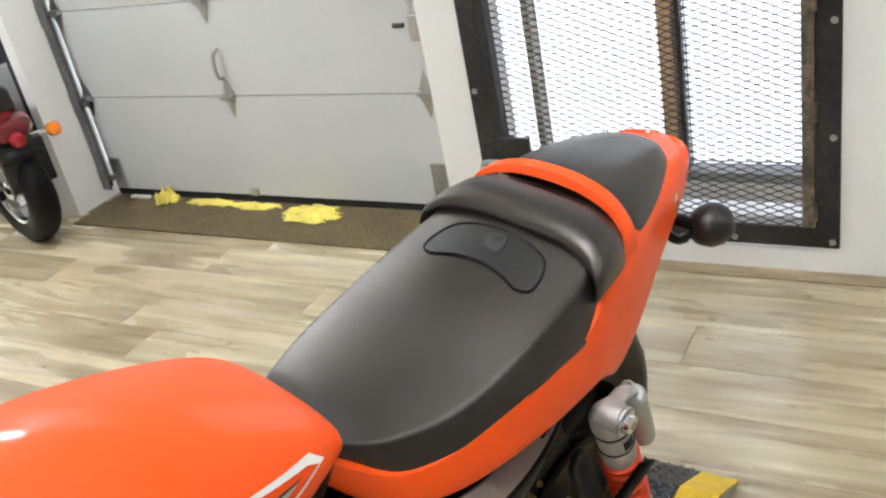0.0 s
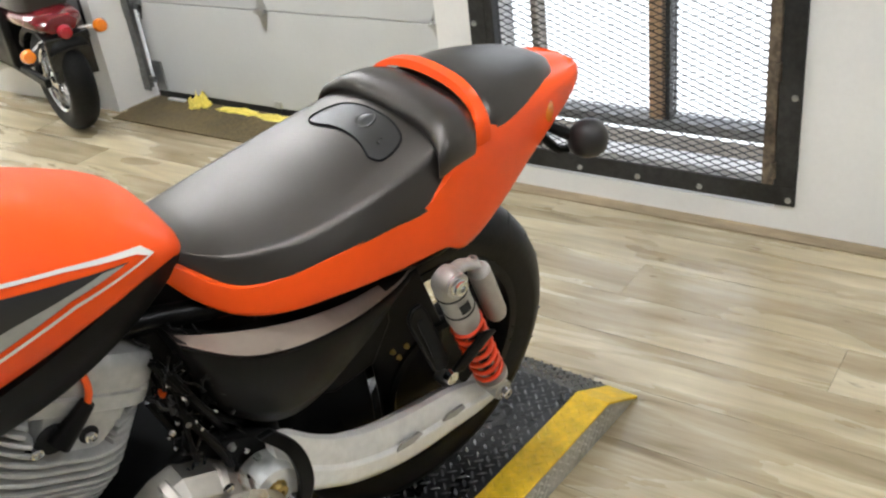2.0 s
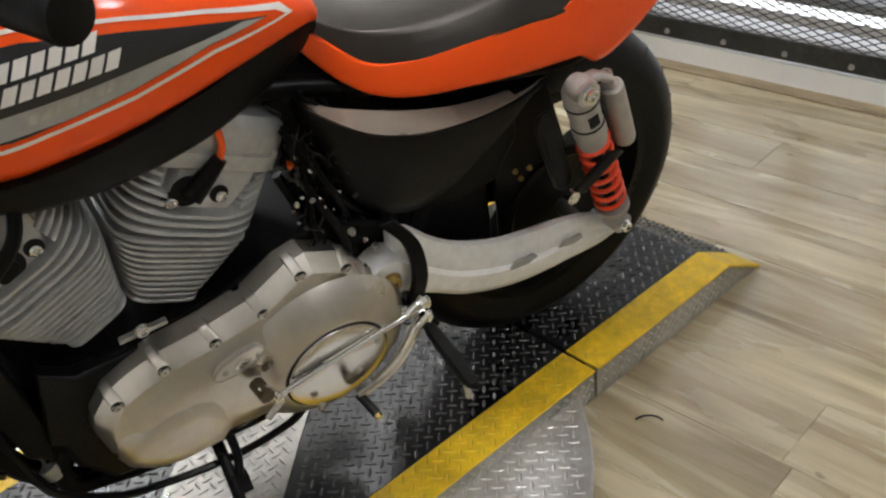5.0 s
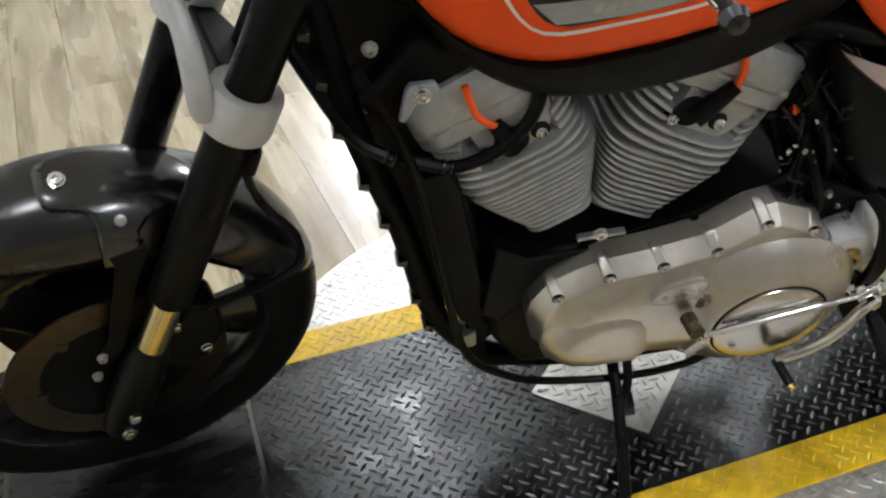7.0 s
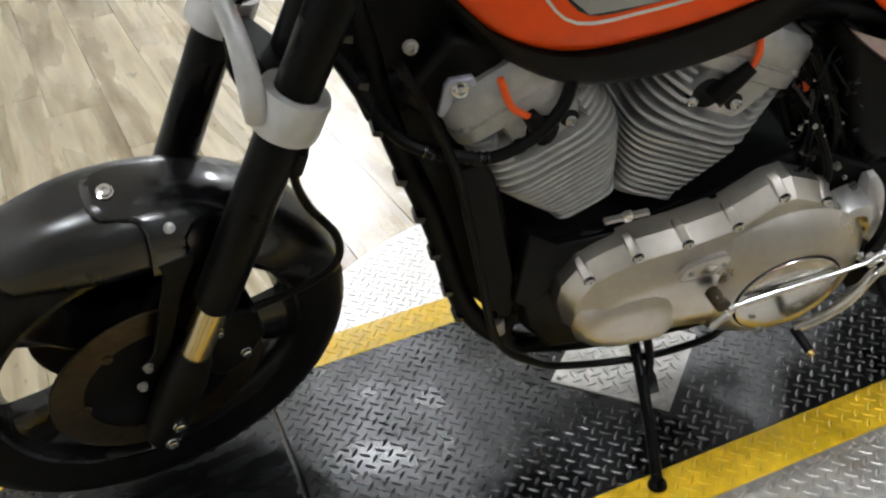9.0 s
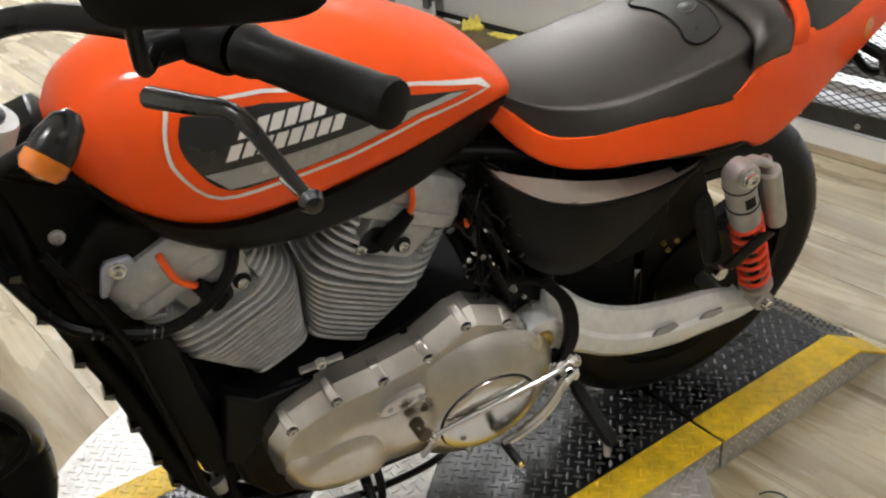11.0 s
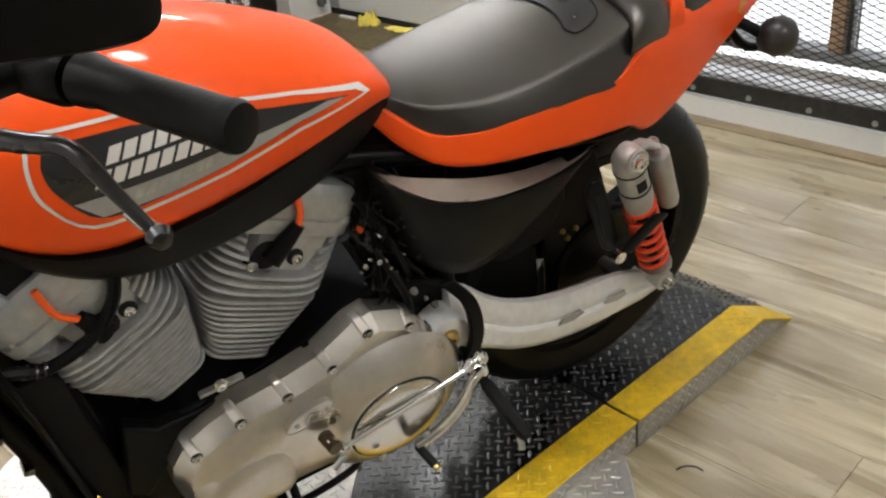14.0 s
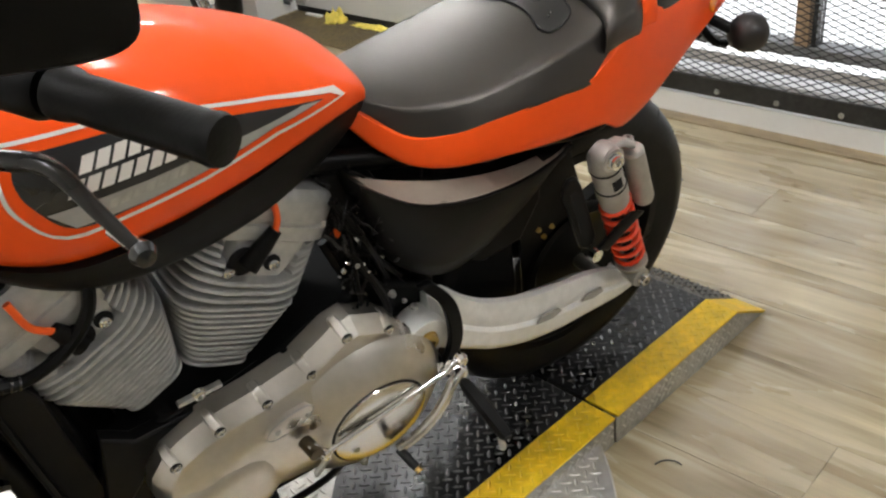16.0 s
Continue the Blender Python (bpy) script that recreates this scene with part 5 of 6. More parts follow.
for v in bm.verts:
    v.co.z = seat_z(v.co.x, v.co.y) + 0.0016
inset = part("seat_inset", bm, VINYL_PANEL, seat, "smooth grey-black inset panel", angle=80, m=LEAN)
bead = [(x, y, seat_z(x, y) + 0.002) for x, y in trap]
part("seat_bead", tube(bead + bead[:1], 0.0016, 6, 5), GROOVE, seat, m=LEAN)
part("seat_emblem", lathe([(0.016, 0), (0.0155, 0.0016), (0.012, 0.0010), (0.010, 0.0018), (0.0, 0.0018)], (0.560, 0, seat_z(0.560, 0) + 0.002), (-0.35, 0, 1), 24), VINYL_PANEL, seat, "round embossed emblem", m=LEAN)

# tail section
AXS = [0.165, 0.187, 0.214, 0.256, 0.309, 0.385, 0.477, 0.55, 0.582, 0.62, 0.67, 0.737, 0.80, 0.88, 0.945, 0.985, 1.0]
AL = [0.820, 0.789, 0.757, 0.727, 0.715, 0.712, 0.703, 0.697, 0.692, 0.668, 0.676, 0.702, 0.731, 0.767, 0.790, 0.804, 0.812]
AT = [0.845, 0.826, 0.802, 0.771, 0.767, 0.774, 0.778, 0.781, 0.803, 0.838, 0.850, 0.853, 0.850, 0.842, 0.830, 0.821, 0.816]
AW = [0.065, 0.079, 0.103, 0.126, 0.147, 0.163, 0.167, 0.165, 0.163, 0.157, 0.149, 0.133, 0.116, 0.096, 0.074, 0.05, 0.025]
rs = []
for k in range(96):
    x = AXS[0] + (AXS[-1] - AXS[0]) * k / 95
    l, t, w = (curve_at(AXS, q, x) for q in (AL, AT, AW))
    h = t - l
    crown = min(1, max(0, (x - 0.57) / 0.08))
    half = [(0.0, t), (0.35, t - 0.001 * crown), (0.62, t - 0.006 * crown), (0.78, t - 0.05 * h * crown), (0.87, t - 0.001 - 0.12 * h * crown), (0.925, t - 0.003 - 0.21 * h * crown), (0.95, t - 0.22 * h - 0.08 * h * crown), (0.975, t - 0.50 * h - 0.04 * h * crown), (0.993, t - 0.75 * h), (1.0, l + 0.10 * h), (0.988, l + 0.03 * h), (0.95, l), (0.88, l + 0.004)]
    far = w - 0.026 * min(1.0, (1.0 - x) / 0.2)
    ring = [(x, -w * a, b) for a, b in half] + [(x, far * a, b) for a, b in reversed(half[1:])]
    rs.append(ring)
tail = part("tail_section", rings(rs), ORANGE, bike, "orange tail fairing under the seat", angle=48)

# pillion pad
PX = [0.698, 0.72, 0.78, 0.86, 0.91, 0.928]
PW = [0.116, 0.117, 0.103, 0.078, 0.050, 0.030]
PZ = [0.872, 0.880, 0.881, 0.868, 0.852, 0.842]
rs = []
for k in range(24):
    x = PX[0] + (PX[-1] - PX[0]) * k / 23
    w, t = curve_at(PX, PW, x), curve_at(PX, PZ, x)
    b = curve_at(AXS, AT, x) - 0.038 + 0.02 * k / 23
    rs.append([(x, w * math.sin(a), b + (t - b) * (1 - abs(math.sin(a)) ** 3.5) ** 0.5) for a in [math.pi / 2 * j / 10 for j in range(-10, 11)]])
part("pillion_pad", rings(rs), VINYL, bike, "black vinyl pillion pad", angle=60, m=LEAN)
part("seat_strap", rings([[(x - 0.022 * abs(math.sin(a)) ** 3, 0.128 * math.sin(a), 0.800 + (0.090 + z) * max(0.0, math.cos(a)) ** 0.46) for x, z in ((0.684, -0.01), (0.688, 0.002), (0.706, 0.003), (0.714, -0.012))] for a in [radians(d) for d in range(-87, 88, 6)]], closed=True), ORANGE, bike, "orange strip between seat and pillion pad", angle=60, m=LEAN)
part("seat_bolster", rings([[(x - q * abs(math.sin(a)) ** 4, w * math.sin(a), 0.785 + (h + 0.012 * abs(math.sin(a)) ** 2) * max(0.0, math.cos(a)) ** 0.42) for x, h, w, q in ((0.608, 0.056, 0.136, 0.020), (0.600, 0.066, 0.140, 0.022), (0.598, 0.078, 0.143, 0.022), (0.604, 0.086, 0.144, 0.024), (0.628, 0.093, 0.142, 0.028), (0.660, 0.094, 0.137, 0.028), (0.682, 0.087, 0.132, 0.026), (0.686, 0.076, 0.130, 0.026))] for a in [radians(d) for d in range(-87, 88, 3)]], closed=True), VINYL, bike, "black vinyl bolster roll behind the rider", angle=60, m=LEAN)

# tail lamp and indicators
part("tail_lamp", lathe([(0.0, 0.014), (0.018, 0.010), (0.026, 0.0), (0.026, -0.02)], (0.970, 0, 0.778), (1, 0, -0.45), 24), RED_LENS, bike, "red tail lamp lens")
for s in (-1, 1):
    c = Vector((0.932, s * 0.125, 0.728))
    ind = part("rear_indicator", lathe([(0.009, -0.032), (0.023, -0.026), (0.032, -0.010), (0.034, 0.007), (0.029, 0.022), (0.018, 0.031), (0.0, 0.034)], c, (0.93, s * 0.3, 0.0), 28), DARK_LENS, bike, "round smoked indicator")
    part("indicator_stalk", rod(c - Vector((0.012, s * 0.01, 0)), Vector((0.875, s * 0.06, 0.755)), 0.010, 12), BLACK, ind)
part("plate_bracket", rings([[(0.84, y, 0.77), (0.88, y, 0.775), (0.925, y, 0.70), (0.905, y, 0.69)] for y in (-0.05, 0.05)]), BLACK, bike, bevel=0.004)
part("plate_lamp_arm", tube([(0.87, -0.07, 0.74), (0.90, -0.085, 0.705), (0.925, -0.09, 0.695)], 0.008, 8), BLACK, bike)
part("side_reflector", lathe([(0.020, 0), (0.018, 0.004), (0.0, 0.005)], (0.865, -0.094, 0.792), (0.3, -1, 0.1), 20), AMBER, tail, "red-orange side reflector")
part("tail_tray", slab([(0.25, 0.72), (0.40, 0.66), (0.55, 0.655), (0.60, 0.64), (0.60, 0.70), (0.82, 0.765), (0.82, 0.80), (0.30, 0.76)], -0.105, 0.105), BLACK, bike, bevel=0.01)

# side cover: upper face coloured with its warm sheen, flank tapering downwards
SCX = [0.160, 0.20, 0.24, 0.30, 0.37, 0.44, 0.50, 0.55]
SCA = [0.748, 0.732, 0.718, 0.698, 0.679, 0.664, 0.655, 0.652]
SCB = [0.744, 0.712, 0.687, 0.668, 0.658, 0.652, 0.650, 0.649]
SCD = [0.725, 0.600, 0.545, 0.513, 0.525, 0.560, 0.597, 0.640]
for s in (-1, 1):
    up, flank = [], []
    for k in range(30):
        x = 0.160 + 0.39 * k / 29
        a, b, d = (curve_at(SCX, q, x) for q in (SCA, SCB, SCD))
        u = k / 29
        w = 0.128 + 0.040 * math.sin(math.pi * min(1, u * 0.95 + 0.08)) ** 0.7
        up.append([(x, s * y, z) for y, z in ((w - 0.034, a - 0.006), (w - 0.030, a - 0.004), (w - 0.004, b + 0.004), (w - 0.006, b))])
        flank.append([(x, s * y, z) for y, z in ((w - 0.012, b + 0.004), (w, b + 0.001), (w + 0.001, b - 0.004), (w - 0.006, b + (d - b) * 0.35), (w - 0.018, b + (d - b) * 0.75), (w - 0.034, d + 0.004), (w - 0.042, d), (0.08, d + 0.01), (0.08, b))])
    sc = part("side_cover", rings(flank), MATTE_BLACK, bike, "dark side cover", angle=50)
    part("cover_insert", rings(up), COVER_SHEEN, sc, "upper face, its warm sheen put into the colour", angle=50)

# ---- frame, oil cooler and loose parts ----
for s in (-1, 1):
    part("down_tube", tube([(-0.438, s * 0.03, 0.87), (-0.414, s * 0.05, 0.71), (-0.390, s * 0.058, 0.61), (-0.363, s * 0.062, 0.52), (-0.344, s * 0.065, 0.435), (-0.331, s * 0.067, 0.365), (-0.308, s * 0.07, 0.300), (-0.262, s * 0.072, 0.240), (-0.20, s * 0.075, 0.205), (-0.05, s * 0.08, 0.19), (0.15, s * 0.08, 0.20), (0.26, s * 0.09, 0.28), (0.28, s * 0.10, 0.42), (0.27, s * 0.10, 0.60)], 0.0175, 12), BLACK, bike, "black frame tube")
    part("top_tube", tube([(-0.43, s * 0.03, 0.88), (-0.25, s * 0.05, 0.81), (0.10, s * 0.07, 0.76), (0.30, s * 0.10, 0.72), (0.58, s * 0.13, 0.68), (0.72, s * 0.10, 0.74)], 0.016, 10), BLACK, bike, "black frame tube")
for x, z, a in ((-0.452, 0.82, 0.15), (-0.440, 0.755, 0.2), (-0.428, 0.685, 0.25), (-0.405, 0.600, 0.3), (-0.384, 0.530, 0.3), (-0.366, 0.455, 0.2), (-0.350, 0.375, 0.2), (-0.334, 0.315, 0.5)):
    c, q = math.cos(a), math.sin(a)
    part("tube_clip", slab([(x + i * c + k * q, z - i * q + k * c) for i, k in ((0.010, -0.006), (0.010, 0.006), (-0.003, 0.005), (-0.004, -0.004))], -0.088, -0.060), GLOSS_BLACK, bike, "black cable clip on the frame", bevel=0.001)
part("head_gusset", slab([(-0.47, 0.80), (-0.43, 0.90), (-0.36, 0.92), (-0.30, 0.80), (-0.36, 0.70), (-0.43, 0.66)], -0.045, 0.045), BLACK, bike, bevel=0.01)
part("head_cover", slab([(-0.40, 0.72), (-0.33, 0.80), (-0.25, 0.78), (-0.28, 0.72), (-0.33, 0.66)], -0.085, 0.085), MATTE_BLACK, bike, bevel=0.01)
# Added slab that blocks the view through the dark engine front.
part("engine_plate", slab([(-0.44, 0.74), (-0.31, 0.74), (-0.29, 0.60), (-0.22, 0.50), (-0.19, 0.42), (-0.20, 0.225), (-0.25, 0.235), (-0.315, 0.34), (-0.345, 0.46), (-0.39, 0.62)], -0.056, 0.056), BLACK, bike, "black slab added to close the dark space before the engine", bevel=0.01)
cooler = part("oil_cooler", slab([(-0.315, 0.575), (-0.275, 0.585), (-0.225, 0.28), (-0.262, 0.255)], -0.085, 0.085), MATTE_BLACK, bike, "black oil cooler", bevel=0.004)
for k in range(30):
    f = k / 29
    x, z = -0.316 + 0.05 * f, 0.56 - 0.29 * f
    part("cooler_fin", box(x - 0.005, x + 0.004, -0.08, 0.08, z - 0.0015, z + 0.0015), MATTE_BLACK, cooler, smooth=False)
part("cooler_shield", slab([(-0.340, 0.622), (-0.300, 0.630), (-0.285, 0.600), (-0.250, 0.372), (-0.262, 0.325), (-0.290, 0.350)], -0.112, -0.082), MATTE_BLACK, cooler, "black side shield", bevel=0.003)
reg = part("regulator", slab([(-0.355, 0.50), (-0.325, 0.51), (-0.29, 0.32), (-0.318, 0.31)], -0.055, 0.055), BLACK, bike, bevel=0.004)
part("exhaust_header", tube([(-0.28, 0.03, 0.62), (-0.335, 0.05, 0.55), (-0.315, 0.07, 0.40), (-0.25, 0.11, 0.27), (-0.05, 0.16, 0.22), (0.3, 0.18, 0.25)], 0.024, 14), BLACK, bike, "black exhaust header")
part("oil_line", tube([(-0.245, -0.075, 0.30), (-0.262, -0.085, 0.262), (-0.25, -0.09, 0.232), (-0.21, -0.09, 0.222)], 0.014, 10), BLACK, bike)
part("line_ferrule", rod((-0.268, -0.083, 0.268), (-0.275, -0.08, 0.29), 0.0155, 14), STEEL, bike)
part("clutch_cable", tube([(-0.40, -0.12, 0.80), (-0.345, -0.13, 0.66), (-0.315, -0.135, 0.48), (-0.285, -0.13, 0.30), (-0.225, -0.125, 0.225), (-0.165, -0.12, 0.188), (-0.035, -0.12, 0.166), (0.065, -0.13, 0.19), (0.10, -0.14, 0.235)], 0.0065, 8), BLACK, bike, "black clutch cable")
loom = part("wiring_loom", tube([(-0.47, -0.06, 0.80), (-0.415, -0.10, 0.70), (-0.375, -0.112, 0.667), (-0.336, -0.118, 0.654), (-0.299, -0.118, 0.641), (-0.262, -0.120, 0.650), (-0.230, -0.120, 0.669), (-0.203, -0.118, 0.700), (-0.191, -0.112, 0.734), (-0.185, -0.09, 0.76)], 0.0085, 8), BLACK, bike, "black wiring sleeve")
for k in range(9):
    a = Vector((-0.375, -0.112, 0.667)).lerp(Vector((-0.299, -0.118, 0.641)), k / 8) + Vector((0, 0, -0.004 * math.sin(math.pi * k / 8)))
    part("sleeve_ring", lathe([(0.0085, -0.0022), (0.0102, -0.0014), (0.0102, 0.0014), (0.0085, 0.0022)], a, (0.94, -0.08, -0.33), 14, closed=True), GLOSS_BLACK, loom)
part("frame_tab", slab([(-0.136, 0.501), (-0.134, 0.507), (-0.071, 0.509), (-0.071, 0.503)], -0.135, -0.125), STEEL, bike, "bright frame tab", bevel=0.001)
part("tab_bolt", bolt((-0.105, -0.133, 0.51), (0, -1, 0), 0.008, 0.008), CHROME, bike)
for x, y, z, r in ((-0.199, -0.10, 0.455, 0.009), (-0.223, -0.10, 0.379, 0.008), (-0.325, -0.085, 0.725, 0.010), (0.205, -0.13, 0.525, 0.007), (0.235, -0.14, 0.49, 0.007), (0.155, -0.12, 0.60, 0.006), (-0.38, -0.09, 0.80, 0.011)):
    part("frame_bolt", bolt((x, y, z), (0, -1, 0), r * 0.7, 0.008), STEEL, bike, "bright bolt head")
mount = part("engine_mount", slab([(-0.346, 0.749), (-0.340, 0.757), (-0.312, 0.757), (-0.306, 0.747), (-0.333, 0.731), (-0.348, 0.707), (-0.355, 0.709)], -0.108, -0.098), MOUNT, bike, "blue-grey engine mount", bevel=0.002)
part("mount_bolt", bolt((-0.328, -0.108, 0.745), (0, -1, 0), 0.0085, 0.010), CHROME, mount)
part("engine_bracket", slab([(-0.24, 0.50), (-0.20, 0.47), (-0.05, 0.475), (0.06, 0.51), (0.06, 0.49), (-0.04, 0.455), (-0.17, 0.43), (-0.235, 0.35), (-0.26, 0.37)], -0.126, -0.10), BLACK, bike, bevel=0.004)
# tangle behind the rear cylinder
rnd = random.Random(4)
for k in range(9):
    x0, z0 = 0.12 + 0.06 * rnd.random(), 0.60 + 0.12 * rnd.random()
    x1, z1 = 0.16 + 0.1 * rnd.random(), 0.42 + 0.12 * rnd.random()
    y = -0.06 - 0.06 * rnd.random()
    part("hose", tube([(x0, y, z0), ((x0 + x1) / 2 + 0.03 * (rnd.random() - 0.5), y - 0.02, (z0 + z1) / 2), (x1, y + 0.01, z1)], 0.004 + 0.004 * rnd.random(), 8), BLACK if k % 4 else GRIP, bike)
# Tiny chrome bits scattered to add glints among the hoses.
for k in range(28):
    part("hose_clip", bolt((0.125 + 0.11 * rnd.random(), -0.10 - 0.03 * rnd.random(), 0.48 + 0.22 * rnd.random()), (rnd.random() - 0.5, -1, rnd.random() - 0.2), 0.0018 + 0.0022 * rnd.random(), 0.004), CHROME, bike)
for k in range(60):
    a = Vector((0.130 + 0.09 * rnd.random(), -0.085 - 0.05 * rnd.random(), 0.50 + 0.22 * rnd.random()))
    d = Vector((0.7 * (rnd.random() - 0.5), 0.3 * (rnd.random() - 0.5), rnd.random() - 0.5)) * 0.09
    bow = Vector((0.012 * (rnd.random() - 0.5), -0.006, 0.010 * (rnd.random() - 0.5)))
    part("wire", tube([a, a + d * 0.35 + bow, a + d * 0.7 - bow * 0.5, a + d], 0.0011 + 0.0016 * rnd.random(), 6), (GRIP, BLACK, LEVER, GRIP, IRON)[k % 5], bike)
part("orange_plug", rod((0.135, -0.10, 0.655), (0.142, -0.105, 0.648), 0.005, 8), WIRE, bike)
part("battery_box", slab([(0.13, 0.74), (0.16, 0.52), (0.26, 0.48), (0.30, 0.60), (0.30, 0.74)], -0.085, 0.10), MATTE_BLACK, bike, bevel=0.01)
part("inner_mudguard", slab([(0.30, 0.70), (0.32, 0.50), (0.36, 0.46), (0.40, 0.56), (0.52, 0.64), (0.52, 0.68)], -0.085, 0.085), MATTE_BLACK, bike, bevel=0.01)

# foot controls
br = part("peg_bracket", rings([[(x - 0.012, y, z), (x + 0.012, y, z), (x + 0.012, y + 0.012, z), (x - 0.012, y + 0.012, z)] for x, y, z in [tuple(v) for v in smooth_line([(0.243, -0.165, 0.545), (0.276, -0.178, 0.50), (0.287, -0.184, 0.44), (0.279, -0.184, 0.395), (0.262, -0.178, 0.375)], 5)]]), BLACK, bike, "curved black footrest bracket", bevel=0.002)
part("bracket_foot", slab([(0.225, 0.41), (0.235, 0.43), (0.262, 0.395), (0.268, 0.365), (0.245, 0.37)], -0.178, -0.16), BLACK, br, bevel=0.003)
part("bracket_bolt", bolt((0.256, -0.182, 0.382), (0, -1, 0), 0.0065, 0.007), CHROME, br)
hub = part("footrest_mount", lathe([(0.010, 0), (0.014, 0.004), (0.014, 0.028), (0.010, 0.034)], (0.272, -0.182, 0.378), (0.1, -1, 0), 18), CHROME, bike, "chrome footrest mount")
part("footrest", rings([[Vector((0.282, -0.205, 0.352)).lerp(Vector((0.298, -0.305, 0.300)), f) + Vector((a * g, 0, b * g)) for a, b in ((-0.014, -0.008), (0.014, -0.008), (0.016, 0.002), (0.010, 0.010), (-0.010, 0.010), (-0.016, 0.002))] for f, g in ((0, 0.5), (0.12, 0.78), (0.5, 0.85), (0.92, 0.78), (1.0, 0.5))]), GRIP, bike, "black rubber footrest", angle=30)
part("footrest_feeler", rod((0.292, -0.292, 0.302), (0.294, -0.298, 0.270), 0.0055, 10), STEEL, bike)
part("shift_rod", rod((0.03, -0.225, 0.382), (0.235, -0.225, 0.418), 0.0042, 10), CHROME, bike, "chrome shift linkage rod")
part("shift_rod_sleeve", rod((0.05, -0.225, 0.3855), (0.10, -0.225, 0.3945), 0.0058, 10), CHROME, bike)
part("shift_bend", tube([(0.235, -0.225, 0.418), (0.25, -0.225, 0.428), (0.262, -0.222, 0.43)], 0.0055, 10), CHROME, bike)
part("shift_joint", lathe([(0.0, 0.011), (0.008, 0.008), (0.011, 0.0), (0.008, -0.008), (0.0, -0.011)], (0.264, -0.224, 0.428), (0, 1, 0), 14), CHROME, bike)
part("shift_joint", lathe([(0.0, 0.009), (0.0065, 0.0065), (0.009, 0.0), (0.0065, -0.0065), (0.0, -0.009)], (0.024, -0.226, 0.381), (0, 1, 0), 14), CHROME, bike)
part("shift_shaft", rod((0.005, -0.205, 0.402), (0.008, -0.236, 0.402), 0.011, 14), BRONZE, bike, "dark bronze shift shaft")
part("shift_arm", slab([(0.0, 0.412), (0.014, 0.412), (0.034, 0.38), (0.03, 0.365), (0.018, 0.372)], -0.229, -0.221), CHROME, bike, bevel=0.002)
part("shift_arm_end", rod((0.03, -0.224, 0.368), (0.006, -0.224, 0.345), 0.005, 8), STEEL, bike)
lever = part("shift_lever", tube([(0.272, -0.212, 0.385), (0.252, -0.222, 0.384), (0.235, -0.226, 0.362), (0.215, -0.226, 0.335), (0.185, -0.224, 0.312), (0.146, -0.222, 0.298)], 0.0085, 12), POLISHED, bike, "polished shift lever")
part("toe_peg", rod((0.148, -0.222, 0.297), (0.155, -0.262, 0.287), 0.007, 12), GRIP, lever)
part("toe_peg_end", rod((0.155, -0.262, 0.287), (0.156, -0.268, 0.2855), 0.006, 12), BRASS, lever)
# side stand, its foot on the platform
foot = BIKE.inverted() @ Vector((-0.065, -0.295, TOP + 0.012))
top_ = Vector((-0.045, -0.075, 0.215))
st = part("side_stand", tube([top_, top_.lerp(foot, 0.5) + Vector((0.004, 0, 0)), foot], 0.0095, 12), BLACK, bike, "black side stand, extended")
part("stand_pivot", lathe([(0.028, -0.012), (0.03, 0), (0.028, 0.012)], top_ + Vector((0, 0.0, 0.005)), (0.15, -0.5, 1), 20), BLACK, st)
part("stand_foot", lathe([(0.009, 0.008), (0.014, 0.002), (0.016, -0.006), (0.0, -0.008)], foot, BIKE.inverted().to_3x3() @ Vector((0, 0, 1)), 18), BLACK, st)
part("stand_spring", tube([top_ + Vector((0.02, -0.02, 0.0)), top_.lerp(foot, 0.25) + Vector((0.022, -0.006, 0)), top_.lerp(foot, 0.42) + Vector((0.008, 0, 0))], 0.0075, 10), BLACK, st)
part("stand_tab", rings([[top_.lerp(foot, f) + Vector((a, b, 0)) for a, b in ((0.008, -0.006), (0.028, -0.006), (0.028, 0.006), (0.008, 0.006))] for f in (0.36, 0.46)]), BLACK, st)
# shock guard and lever beside the spring
g = part("shock_guard", slab([(0.492, 0.615), (0.500, 0.630), (0.516, 0.632), (0.528, 0.612), (0.573, 0.494), (0.570, 0.476), (0.555, 0.470), (0.541, 0.480), (0.494, 0.598)], -0.168, -0.177), BLACK, bike, "black slotted guard plate", bevel=0.003)
# Slot shown by a near-black patch on the plate, not cut out.
part("guard_slot", slab([(0.506, 0.602), (0.516, 0.606), (0.522, 0.596), (0.553, 0.512), (0.546, 0.503), (0.537, 0.512)], -0.1765, -0.1785), GROOVE, g)
# Dark sheet added behind the side cover in place of the black void.
part("inner_guard", slab([(0.36, 0.64), (0.53, 0.645), (0.538, 0.52), (0.50, 0.45), (0.42, 0.44), (0.36, 0.47)], -0.074, -0.066), MATTE_BLACK, bike, bevel=0.004)
part("passenger_peg", rings([[Vector((0.578, -0.178, 0.468)).lerp(Vector((0.622, -0.205, 0.548)), f) + Vector((a, b, c)) for a, b, c in ((-0.011, 0, -0.006), (0.011, 0, -0.012), (0.012, -0.014, -0.008), (0.0, -0.02, 0.004), (-0.012, -0.014, 0.006))] for f in (0, 0.08, 0.92, 1)]), GRIP, bike, "folded black passenger footrest", bevel=0.003)
part("passenger_peg_bolt", lathe([(0.012, 0), (0.012, 0.012), (0.006, 0.014)], (0.565, -0.182, 0.462), (0, -1, 0), 16), CHROME, bike)
for x, z in ((0.545, 0.445), (0.558, 0.425), (0.575, 0.44)):
    part("axle_hardware", bolt((x, -0.066, z), (0, -1, 0), 0.0042, 0.006), BRASS if x > 0.52 else STEEL, bike)
